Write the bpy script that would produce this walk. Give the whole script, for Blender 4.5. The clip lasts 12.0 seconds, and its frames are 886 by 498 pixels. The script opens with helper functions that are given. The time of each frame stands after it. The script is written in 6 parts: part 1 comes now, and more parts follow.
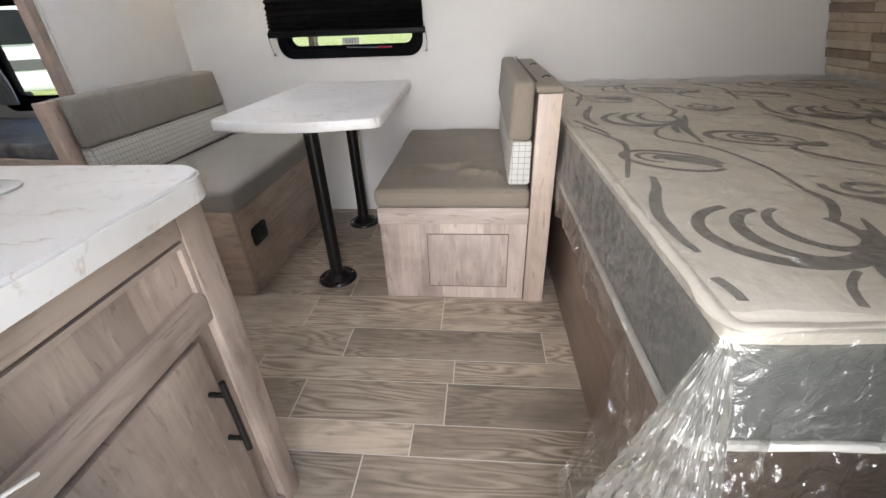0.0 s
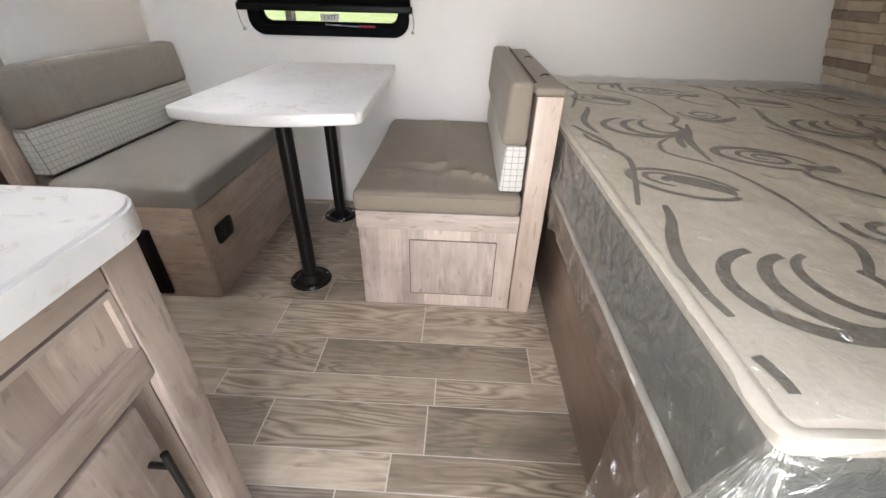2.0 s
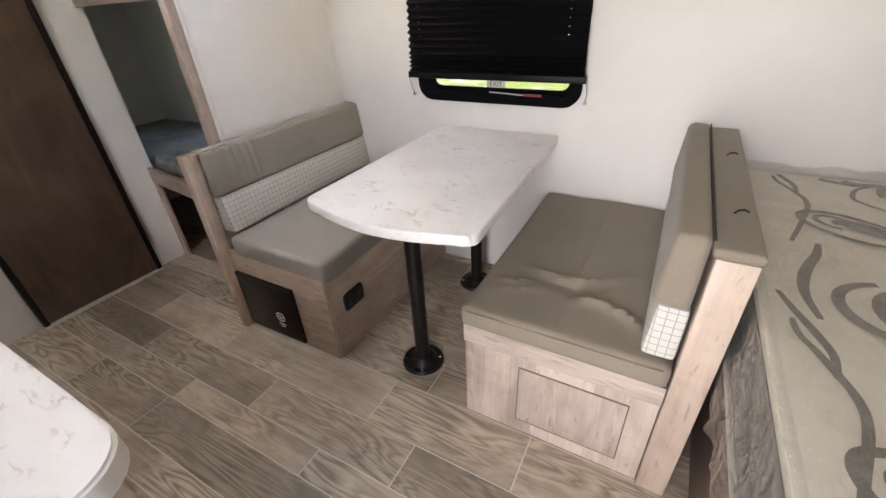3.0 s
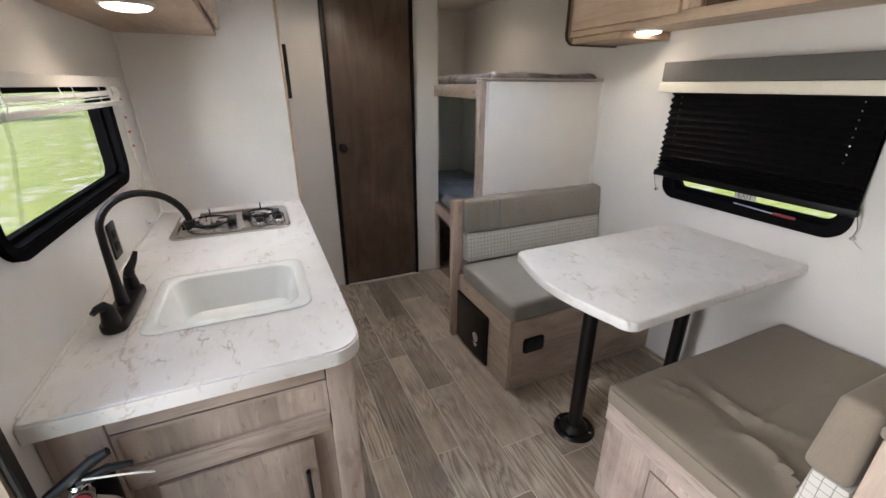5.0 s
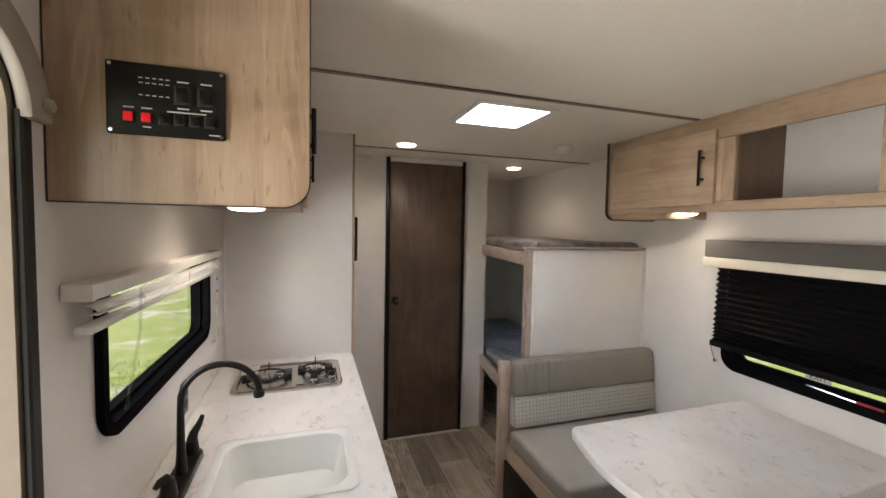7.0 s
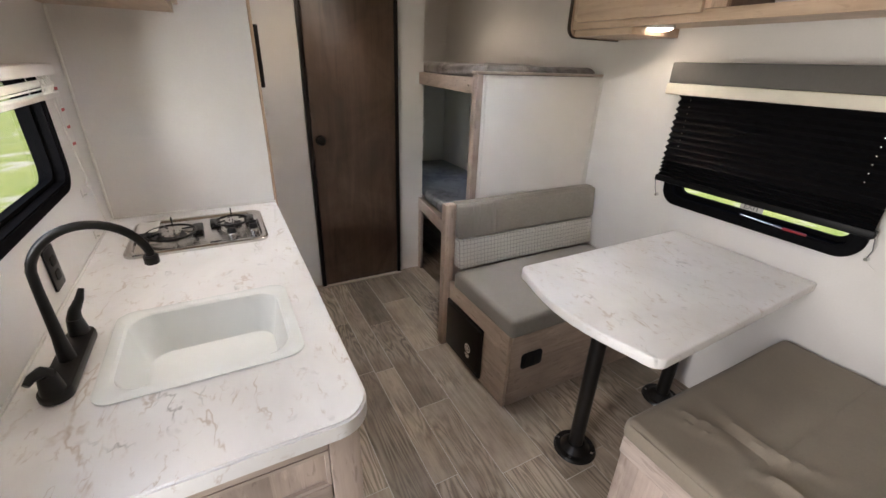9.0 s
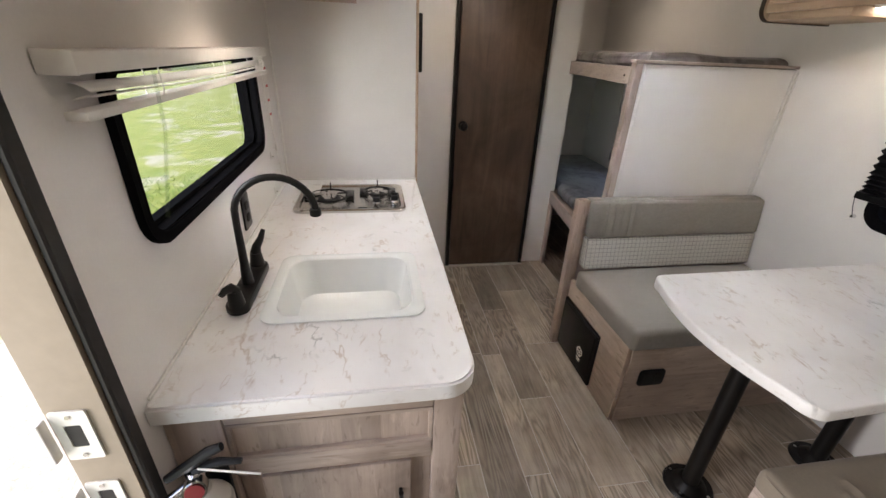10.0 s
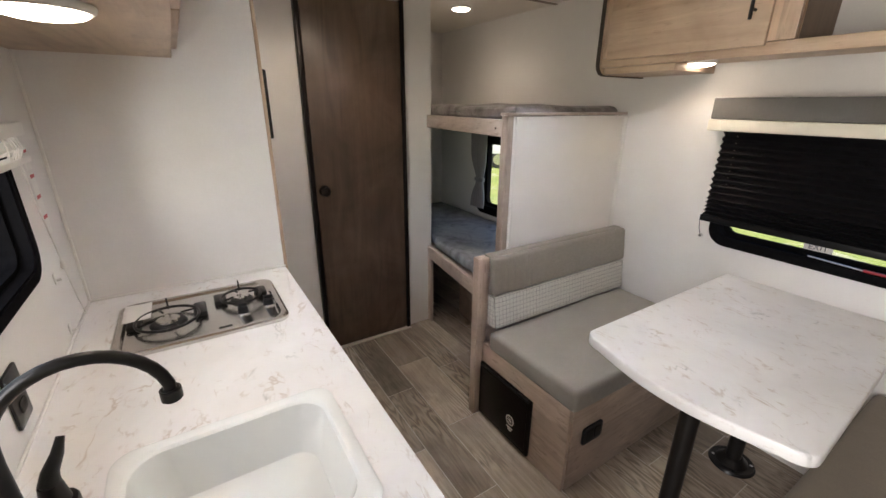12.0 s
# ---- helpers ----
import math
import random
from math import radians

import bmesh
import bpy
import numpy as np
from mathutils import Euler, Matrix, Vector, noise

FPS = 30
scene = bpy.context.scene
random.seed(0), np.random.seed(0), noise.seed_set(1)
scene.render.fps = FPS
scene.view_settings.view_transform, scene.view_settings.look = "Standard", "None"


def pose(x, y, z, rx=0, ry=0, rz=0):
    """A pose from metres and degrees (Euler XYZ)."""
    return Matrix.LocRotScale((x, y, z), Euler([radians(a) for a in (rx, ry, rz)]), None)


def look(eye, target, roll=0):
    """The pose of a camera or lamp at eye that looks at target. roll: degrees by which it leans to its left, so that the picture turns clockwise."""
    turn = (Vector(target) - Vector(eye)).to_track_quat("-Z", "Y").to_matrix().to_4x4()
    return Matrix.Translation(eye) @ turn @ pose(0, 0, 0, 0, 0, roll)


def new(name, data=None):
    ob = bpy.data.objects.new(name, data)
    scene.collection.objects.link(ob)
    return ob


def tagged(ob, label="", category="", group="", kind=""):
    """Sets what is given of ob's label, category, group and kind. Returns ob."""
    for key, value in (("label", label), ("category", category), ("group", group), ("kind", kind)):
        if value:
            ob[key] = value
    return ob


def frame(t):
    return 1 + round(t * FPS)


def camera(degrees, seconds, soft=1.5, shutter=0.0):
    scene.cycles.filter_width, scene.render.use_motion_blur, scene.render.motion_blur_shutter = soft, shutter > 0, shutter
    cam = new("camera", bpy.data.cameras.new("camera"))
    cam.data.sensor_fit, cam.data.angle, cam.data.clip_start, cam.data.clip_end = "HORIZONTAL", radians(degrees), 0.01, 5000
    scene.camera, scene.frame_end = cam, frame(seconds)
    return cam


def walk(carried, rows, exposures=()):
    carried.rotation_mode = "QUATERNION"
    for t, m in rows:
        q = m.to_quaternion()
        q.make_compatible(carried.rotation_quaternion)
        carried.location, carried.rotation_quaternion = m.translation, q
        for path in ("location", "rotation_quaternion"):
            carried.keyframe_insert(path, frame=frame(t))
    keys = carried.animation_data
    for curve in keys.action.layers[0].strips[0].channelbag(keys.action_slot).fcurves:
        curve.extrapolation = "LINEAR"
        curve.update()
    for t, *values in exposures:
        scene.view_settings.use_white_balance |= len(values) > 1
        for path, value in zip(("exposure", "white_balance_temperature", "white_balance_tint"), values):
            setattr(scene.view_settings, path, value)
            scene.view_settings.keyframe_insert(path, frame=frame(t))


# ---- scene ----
cam = camera(94.9, 12.0)
PATH = [
    (0, (0.076, 0.044, 1.043), (-0.102, 1.775, 0.057), -2.3),
    (0.5, (0.063, 0.043, 1.059), (-0.063, 1.811, 0.133), -1.6),
    (1, (0.028, 0.038, 1.081), (-0.033, 1.811, 0.158), -0.3),
    (1.5, (0.025, 0.101, 1.089), (0.033, 1.832, 0.088), 1.6),
    (2, (0.039, 0.188, 1.076), (-0.021, 1.876, 0.005), 1.4),
    (2.5, (0.104, 0.461, 1.069), (-0.388, 2.054, -0.035), -3.2),
    (3, (0.124, 0.586, 1.291), (-0.732, 2.062, 0.248), -3.1),
    (3.5, (0.105, 0.65, 1.325), (-0.999, 1.998, 0.344), -1.4),
    (3.7, (0.121, 0.666, 1.337), (-1.121, 1.91, 0.384), -1.6),
    (4.5, (0.29, 0.565, 1.38), (-1.232, 1.505, 0.545), -0.7),
    (5.0, (0.443, 0.508, 1.405), (-1.255, 1.255, 0.66), 0.0),
    (5.3, (0.488, 0.492, 1.418), (-1.264, 1.168, 0.728), 0.2),
    (5.5, (0.498, 0.487, 1.435), (-1.288, 1.138, 0.811), 0.2),
    (6, (0.488, 0.473, 1.478), (-1.36, 1.098, 1.038), 0.5),
    (6.5, (0.477, 0.451, 1.516), (-1.41, 1.059, 1.255), 0.8),
    (7, (0.462, 0.447, 1.543), (-1.438, 1.063, 1.436), 1.1),
    (7.5, (0.466, 0.441, 1.552), (-1.394, 1.158, 1.387), 1.4),
    (7.7, (0.466, 0.452, 1.535), (-1.324, 1.272, 1.184), 1.5),
    (8.3, (0.37, 0.462, 1.508), (-1.33, 1.42, 0.79), 1.9),
    (9.3, (0.195, 0.488, 1.458), (-1.404, 1.266, 0.542), 2.6),
    (9.5, (0.215, 0.481, 1.457), (-1.474, 1.043, 0.545), 2.7),
    (10, (0.243, 0.464, 1.452), (-1.524, 0.774, 0.567), 2.5),
    (10.5, (0.222, 0.468, 1.459), (-1.537, 0.948, 0.637), 2.3),
    (11, (0.067, 0.444, 1.47), (-1.635, 1.212, 0.753), 1.6),
    (11.5, (-0.085, 0.395, 1.471), (-1.722, 1.337, 0.814), 0.6),
    (12, (-0.127, 0.383, 1.474), (-1.721, 1.387, 0.803), 0.4),
]
walk(cam, [(t, look(eye, target, roll)) for t, eye, target, roll in PATH], [(0.0, 1.8, 6300, 14), (1.0, 1.92, 6350, 14), (2.0, 2.02, 6350, 14), (2.5, 2.04, 6350, 14), (3.0, 2.04, 6550, 16), (3.6, 2.04, 6600, 16), (5.3, 1.68, 6350, 14), (6.0, 1.66, 6420, 15), (7.0, 1.66, 6750, 16), (7.6, 1.64, 6620, 16), (9.5, 1.78, 6600, 16), (11.0, 1.68, 6650, 16), (12.0, 1.84, 6700, 16)])

# ---- world, sun, exposure ----
world = bpy.data.worlds.new("sky")
scene.world = world
world.use_nodes = True
wn = world.node_tree
sky = wn.nodes.new("ShaderNodeTexSky")
sky.sky_type, sky.sun_disc = "NISHITA", False
SUN = Vector((0.62, 0.05, 0.78)).normalized()
sky.sun_elevation, sky.sun_rotation = math.asin(SUN.z), math.atan2(SUN.x, SUN.y)
wn.nodes["Background"].inputs["Strength"].default_value = 0.10
wn.links.new(sky.outputs["Color"], wn.nodes["Background"].inputs["Color"])
sun = new("sun", bpy.data.lights.new("sun", "SUN"))
sun.data.energy, sun.data.angle, sun.data.color = 2.2, radians(0.5), (1.0, 0.95, 0.88)
sun.matrix_world = look(SUN * 20, (0, 0, 0))


def area_lamp(name, at, to, w, h, watts, color=(1, 1, 1)):
    lamp = new(name, bpy.data.lights.new(name, "AREA"))
    lamp.data.shape, lamp.data.size, lamp.data.size_y = "RECTANGLE", w, h
    lamp.data.energy, lamp.data.color = watts, color
    lamp.matrix_world = look(at, to)
    return lamp



# added area lamp outside the entry door; fills the room beyond real daylight
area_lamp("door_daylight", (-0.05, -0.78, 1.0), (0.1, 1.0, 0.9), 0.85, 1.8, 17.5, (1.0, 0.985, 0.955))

# added lamps that boost the sky light above the vent dome and kitchen window
area_lamp("vent_daylight", (-1.165, 1.225, 2.35), (-1.165, 1.2251, 1.0), 0.4, 0.4, 18, (0.84, 0.93, 1.0))
area_lamp("window_daylight", (-0.93, -0.62, 1.95), (-0.8, 1.3, 0.6), 1.0, 0.6, 2, (1.0, 0.99, 0.94))

# ---- materials ----


def mat(name):
    m = bpy.data.materials.new(name)
    m.use_nodes = True
    return m, m.node_tree.nodes, m.node_tree.links, m.node_tree.nodes["Principled BSDF"]


def coords(n, l, scale=(1, 1, 1), shift=True):
    tc, mp = n.new("ShaderNodeTexCoord"), n.new("ShaderNodeMapping")
    mp.inputs["Scale"].default_value = scale
    src = tc.outputs["Object"]
    if shift:
        oi, add, mul = n.new("ShaderNodeObjectInfo"), n.new("ShaderNodeVectorMath"), n.new("ShaderNodeMath")
        mul.operation, mul.inputs[1].default_value = "MULTIPLY", 17.0
        l.new(oi.outputs["Random"], mul.inputs[0])
        l.new(src, add.inputs[0])
        l.new(mul.outputs[0], add.inputs[1])
        src = add.outputs[0]
    l.new(src, mp.inputs["Vector"])
    return mp.outputs["Vector"]


def noise_tex(n, l, vec, scale, detail=4.0, rough=0.55, dist=0.0):
    t = n.new("ShaderNodeTexNoise")
    t.inputs["Scale"].default_value, t.inputs["Detail"].default_value = scale, detail
    t.inputs["Roughness"].default_value, t.inputs["Distortion"].default_value = rough, dist
    l.new(vec, t.inputs["Vector"])
    return t.outputs["Fac"]


def ramp(n, l, fac, stops):
    r = n.new("ShaderNodeValToRGB")
    e = r.color_ramp.elements
    while len(e) < len(stops):
        e.new(0.5)
    for k, (p, c) in zip(e, stops):
        k.position, k.color = p, (*c, 1)
    l.new(fac, r.inputs["Fac"])
    return r.outputs["Color"]


def mix(n, l, fac, a, b, blend="MIX"):
    m = n.new("ShaderNodeMix")
    m.data_type, m.blend_type = "RGBA", blend
    for sock, v in ((m.inputs[0], fac), (m.inputs[6], a), (m.inputs[7], b)):
        if isinstance(v, (int, float)):
            sock.default_value = v
        elif isinstance(v, tuple):
            sock.default_value = (*v, 1)
        else:
            l.new(v, sock)
    return m.outputs[2]


def bump(n, l, height, strength, dist, bsdf):
    b = n.new("ShaderNodeBump")
    b.inputs["Strength"].default_value, b.inputs["Distance"].default_value = strength, dist
    l.new(height, b.inputs["Height"])
    l.new(b.outputs["Normal"], bsdf.inputs["Normal"])


def plain(name, color, rough=0.5, metal=0.0, vary=0.12, scale=40.0, relief=0.15, coat=0.0):
    """Paint, plastic or metal with faint mottling and fine relief."""
    m, n, l, b = mat(name)
    v = coords(n, l)
    f = noise_tex(n, l, v, scale, 5)
    f2 = noise_tex(n, l, v, scale * 0.08, 3)
    c = ramp(n, l, f, [(0.3, tuple(k * (1 - vary) for k in color)), (0.7, tuple(min(1, k * (1 + vary * 0.6)) for k in color))])
    c = mix(n, l, 0.35, c, ramp(n, l, f2, [(0.35, tuple(k * (1 - vary) for k in color)), (0.65, tuple(min(1, k * (1 + vary * 0.5)) for k in color))]))
    l.new(c, b.inputs["Base Color"])
    b.inputs["Roughness"].default_value, b.inputs["Metallic"].default_value = rough, metal
    b.inputs["Coat Weight"].default_value = coat
    if relief:
        bump(n, l, f, relief, 0.001, b)
    return m


def grain_lines(n, l, axis, across, along, count, detail=3.0):
    """Cathedral grain: level lines of a drawn-out noise."""
    s = [across] * 3
    s["xyz".index(axis)] = along
    f = noise_tex(n, l, coords(n, l, tuple(s)), 1.0, detail, 0.5, 0.35)
    mu, pp = n.new("ShaderNodeMath"), n.new("ShaderNodeMath")
    mu.operation, mu.inputs[1].default_value = "MULTIPLY", count
    pp.operation, pp.inputs[1].default_value = "PINGPONG", 1.0
    l.new(f, mu.inputs[0])
    l.new(mu.outputs[0], pp.inputs[0])
    return pp.outputs[0]


def wood(name, light, mid, dark, axis, rough=0.45, plank=0.0, grain=0.22, tones=(0.86, 1.08), blotch=0.3, lines=14.0, across=5.0, along=0.85, flecks=0.0):
    """Printed wood with the grain along an axis; plank: width of joined staves."""
    m, n, l, b = mat(name)
    s = [11.0, 11.0, 11.0]
    s["xyz".index(axis)] = 1.3
    big = noise_tex(n, l, coords(n, l, tuple(s)), 1.0, 5, 0.62, 0.8)
    fine_s = [85.0, 85.0, 85.0]
    fine_s["xyz".index(axis)] = 3.0
    fine = noise_tex(n, l, coords(n, l, tuple(fine_s)), 1.0, 6, 0.72, 0.3)
    blot = noise_tex(n, l, coords(n, l, (3.2, 3.2, 3.2)), 1.0, 4, 0.6, 0.6)
    c = ramp(n, l, big, [(0.30, dark), (0.46, mid), (0.68, light)])
    c = mix(n, l, 0.38, c, ramp(n, l, fine, [(0.34, dark), (0.52, mid), (0.7, light)]))
    c = mix(n, l, blotch, c, ramp(n, l, blot, [(0.36, dark), (0.5, mid), (0.64, light)]))
    g = grain_lines(n, l, axis, across, along, lines)
    gate = n.new("ShaderNodeMapRange")
    gate.inputs["From Min"].default_value, gate.inputs["From Max"].default_value = 0.40, 0.60
    gate.inputs["To Max"].default_value = grain
    l.new(noise_tex(n, l, coords(n, l, (2.0, 2.0, 2.0)), 1.3, 2), gate.inputs["Value"])
    c = mix(n, l, gate.outputs[0], c, ramp(n, l, g, [(0.05, dark), (0.45, mid), (0.9, light)]))
    if flecks:
        fs = [70.0, 70.0, 70.0]
        fs["xyz".index(axis)] = 14.0
        fk = n.new("ShaderNodeMapRange")
        fk.inputs["From Min"].default_value, fk.inputs["From Max"].default_value, fk.inputs["To Max"].default_value = 0.60, 0.68, flecks
        l.new(noise_tex(n, l, coords(n, l, tuple(fs)), 1.0, 3, 0.6, 0.5), fk.inputs["Value"])
        c = mix(n, l, fk.outputs[0], c, dark)
        ws = [26.0, 26.0, 26.0]
        ws["xyz".index(axis)] = 3.5
        wk = n.new("ShaderNodeMapRange")
        wk.inputs["From Min"].default_value, wk.inputs["From Max"].default_value, wk.inputs["To Max"].default_value = 0.56, 0.70, flecks
        l.new(noise_tex(n, l, coords(n, l, tuple(ws)), 1.0, 4, 0.65, 0.8), wk.inputs["Value"])
        c = mix(n, l, wk.outputs[0], c, tuple(min(1, k * 1.12) for k in light))
    if plank:
        sx, ad, dv, fl, wn_ = n.new("ShaderNodeSeparateXYZ"), n.new("ShaderNodeMath"), n.new("ShaderNodeMath"), n.new("ShaderNodeMath"), n.new("ShaderNodeTexWhiteNoise")
        l.new(coords(n, l), sx.inputs[0])
        l.new(sx.outputs[0], ad.inputs[0])
        l.new(sx.outputs[1], ad.inputs[1])
        dv.operation, dv.inputs[1].default_value, fl.operation, wn_.noise_dimensions = "DIVIDE", plank, "FLOOR", "1D"
        l.new(ad.outputs[0] if axis == "z" else sx.outputs[2], dv.inputs[0])
        l.new(dv.outputs[0], fl.inputs[0])
        l.new(fl.outputs[0], wn_.inputs["W"])
        c = mix(n, l, 1.0, c, ramp(n, l, wn_.outputs["Value"], [(0.0, (0.80, 0.79, 0.79)), (1.0, (1.10, 1.09, 1.08))]), "MULTIPLY")
    oi = n.new("ShaderNodeObjectInfo")
    tone = ramp(n, l, oi.outputs["Random"], [(0.0, (tones[0],) * 3), (1.0, (tones[1],) * 3)])
    c = mix(n, l, 1.0, c, tone, "MULTIPLY")
    l.new(c, b.inputs["Base Color"])
    b.inputs["Roughness"].default_value = rough
    bump(n, l, fine, 0.12, 0.001, b)
    return m


WALL = plain("wall_vinyl", (0.76, 0.735, 0.71), 0.6, vary=0.03, scale=160, relief=0.12)
CEIL = plain("ceiling_vinyl", (0.83, 0.785, 0.71), 0.45, vary=0.03, scale=90, relief=0.1)
OAK_Z = wood("washed_oak_upright", (0.62, 0.53, 0.47), (0.48, 0.39, 0.335), (0.265, 0.20, 0.168), "z", 0.42, 0.085, 0.22, (0.9, 1.06), 0.38, flecks=0.55)
OAK_X = wood("washed_oak_along", (0.62, 0.53, 0.47), (0.48, 0.39, 0.335), (0.265, 0.20, 0.168), "x", 0.42, 0.0, 0.22, (0.9, 1.06), 0.38, flecks=0.55)
OAK_Y = wood("washed_oak_across", (0.62, 0.53, 0.47), (0.48, 0.39, 0.335), (0.265, 0.20, 0.168), "y", 0.42, 0.0, 0.22, (0.9, 1.06), 0.38, flecks=0.55)
HONEY_X = wood("honey_oak_along", (0.60, 0.445, 0.315), (0.47, 0.335, 0.23), (0.27, 0.178, 0.115), "x", 0.4, 0.0, 0.3, (0.9, 1.06), 0.4, flecks=0.35)
# lighter than the along-grain copy: glare on the end panels is put into the colour
HONEY_Z = wood("honey_oak_upright_lit", (0.70, 0.53, 0.39), (0.55, 0.395, 0.28), (0.30, 0.20, 0.135), "z", 0.3, 0.11, 0.3, (0.92, 1.06), 0.4, flecks=0.5)
DARKWOOD = wood("dark_walnut", (0.150, 0.098, 0.068), (0.092, 0.058, 0.040), (0.040, 0.026, 0.018), "z", 0.36, 0.0, 0.3, (0.95, 1.05), 0.5)
BEDWOOD = wood("brown_oak_panel", (0.24, 0.175, 0.135), (0.18, 0.125, 0.095), (0.10, 0.068, 0.05), "y", 0.4)
TAN_X = wood("tan_oak_along", (0.63, 0.505, 0.405), (0.51, 0.39, 0.305), (0.28, 0.21, 0.158), "x", 0.42, 0.0, 0.25, (0.94, 1.05), 0.4, flecks=0.6)
TAN_Y = wood("tan_oak_across", (0.63, 0.505, 0.405), (0.51, 0.39, 0.305), (0.28, 0.21, 0.158), "y", 0.42, 0.0, 0.25, (0.94, 1.05), 0.4, flecks=0.6)
TAN_Z = wood("tan_oak_upright", (0.63, 0.51, 0.42), (0.51, 0.395, 0.32), (0.28, 0.213, 0.166), "z", 0.42, 0.0, 0.25, (0.94, 1.05), 0.4, flecks=0.6)
# darker washed oak; the kitchen end's shade is put into the colour
SHADED_OAK_X, SHADED_OAK_Y, SHADED_OAK_Z = (wood("shaded_washed_oak_" + ax, (0.56, 0.465, 0.40), (0.42, 0.335, 0.28), (0.215, 0.16, 0.13), ax, 0.42, 0.085 if ax == "z" else 0.0, 0.25, (0.92, 1.05), 0.42, flecks=0.55) for ax in "xyz")
PLANK = wood("floor_vinyl_plank", (0.54, 0.452, 0.358), (0.335, 0.27, 0.208), (0.115, 0.089, 0.067), "x", 0.34, 0.0, 0.6, (0.62, 1.2), 0.36, 30.0, 9.0, 1.3, 0.25)
GROUT = plain("pale_joint", (0.58, 0.53, 0.47), 0.6, vary=0.1)
BLACK = plain("black_plastic", (0.016, 0.016, 0.017), 0.35, vary=0.2)
BLACKMETAL = plain("black_powder_coat", (0.011, 0.010, 0.0095), 0.34, 0.2, vary=0.2, coat=0.08)
BRONZE = plain("dark_bronze", (0.014, 0.011, 0.010), 0.35, 0.6, vary=0.2)
EDGE = plain("dark_edge_banding", (0.045, 0.03, 0.022), 0.5)
STEEL = plain("stainless_steel", (0.62, 0.6, 0.57), 0.22, 1.0, vary=0.05, scale=120)
SATIN = plain("satin_zinc_plate", (0.72, 0.70, 0.66), 0.5, 0.25, vary=0.08)
CHROME = plain("chrome", (0.7, 0.7, 0.7), 0.12, 1.0, vary=0.03)
PORCELAIN = plain("white_sink_plastic", (0.86, 0.875, 0.85), 0.22, vary=0.015, relief=0.0, coat=0.12)
WHITE = plain("white_plastic", (0.80, 0.78, 0.74), 0.4, vary=0.04)
RED = plain("red_plastic", (0.55, 0.02, 0.03), 0.35)
CREAM = plain("cream_fabric", (0.74, 0.69, 0.58), 0.85, vary=0.06, scale=300)
SHADEBLACK = plain("black_pleated_fabric", (0.006, 0.006, 0.007), 0.42, vary=0.25, scale=220)
WINBLACK = plain("black_window_frame", (0.007, 0.007, 0.008), 0.75, vary=0.2)
for m_, spec in ((WINBLACK, 0.01), (SHADEBLACK, 0.14), (BLACK, 0.25), (BLACKMETAL, 0.3)):
    m_.node_tree.nodes["Principled BSDF"].inputs["Specular IOR Level"].default_value = spec
RUBBER = plain("black_rubber", (0.02, 0.019, 0.018), 0.7)
FRAMEBEIGE = plain("beige_door_frame", (0.36, 0.325, 0.28), 0.5, vary=0.05)
TAPE = plain("cream_binding_tape", (0.72, 0.675, 0.585), 0.8, vary=0.08, scale=120)
PIPING = plain("white_piping", (0.78, 0.76, 0.71), 0.7, vary=0.05)


def fabric(name, color, weave=900.0, vary=0.16, rough=0.9):
    m, n, l, b = mat(name)
    v = coords(n, l)
    warp = noise_tex(n, l, coords(n, l, (weave, weave * 0.06, weave * 0.06)), 1.0, 2)
    weft = noise_tex(n, l, coords(n, l, (weave * 0.06, weave, weave)), 1.0, 2)
    big = noise_tex(n, l, v, 5.0, 3)
    dk, lt = tuple(k * (1 - vary) for k in color), tuple(k * (1 + vary) for k in color)
    c = mix(n, l, 0.5, ramp(n, l, warp, [(0.3, dk), (0.7, lt)]), ramp(n, l, weft, [(0.3, dk), (0.7, lt)]))
    c = mix(n, l, 0.25, c, ramp(n, l, big, [(0.3, dk), (0.7, lt)]))
    l.new(c, b.inputs["Base Color"])
    b.inputs["Roughness"].default_value, b.inputs["Sheen Weight"].default_value = rough, 0.15
    bump(n, l, big, 0.2, 0.01, b)
    return m


TAUPE = fabric("taupe_upholstery", (0.285, 0.26, 0.226))
SEATTAUPE = fabric("brown_taupe_upholstery", (0.235, 0.196, 0.152))
VALGREY = fabric("grey_valance_cloth", (0.115, 0.108, 0.10))
CURTAIN = fabric("grey_curtain", (0.30, 0.29, 0.29))
MATGREY = fabric("grey_mattress_border", (0.145, 0.154, 0.149))


def printed_cloth(name, light, dark):
    """Mattress cloth with a washed-out scroll print."""
    m, n, l, b = mat(name)
    v = coords(n, l)
    big = noise_tex(n, l, v, 4.5, 4, 0.6, 2.5)
    g = grain_lines(n, l, "x", 3.0, 3.0, 7.0)
    c = ramp(n, l, big, [(0.35, dark), (0.55, light)])
    c = mix(n, l, 0.35, c, ramp(n, l, g, [(0.1, dark), (0.5, light)]))
    l.new(c, b.inputs["Base Color"])
    b.inputs["Roughness"].default_value = 0.45
    bump(n, l, noise_tex(n, l, v, 9, 5, 0.6, 1.0), 0.6, 0.02, b)
    return m


BUNKCLOTH = printed_cloth("bunk_mattress_cloth", (0.27, 0.245, 0.24), (0.11, 0.095, 0.09))
BUNKBLUE = printed_cloth("lower_bunk_mattress_cloth", (0.30, 0.315, 0.345), (0.14, 0.145, 0.16))


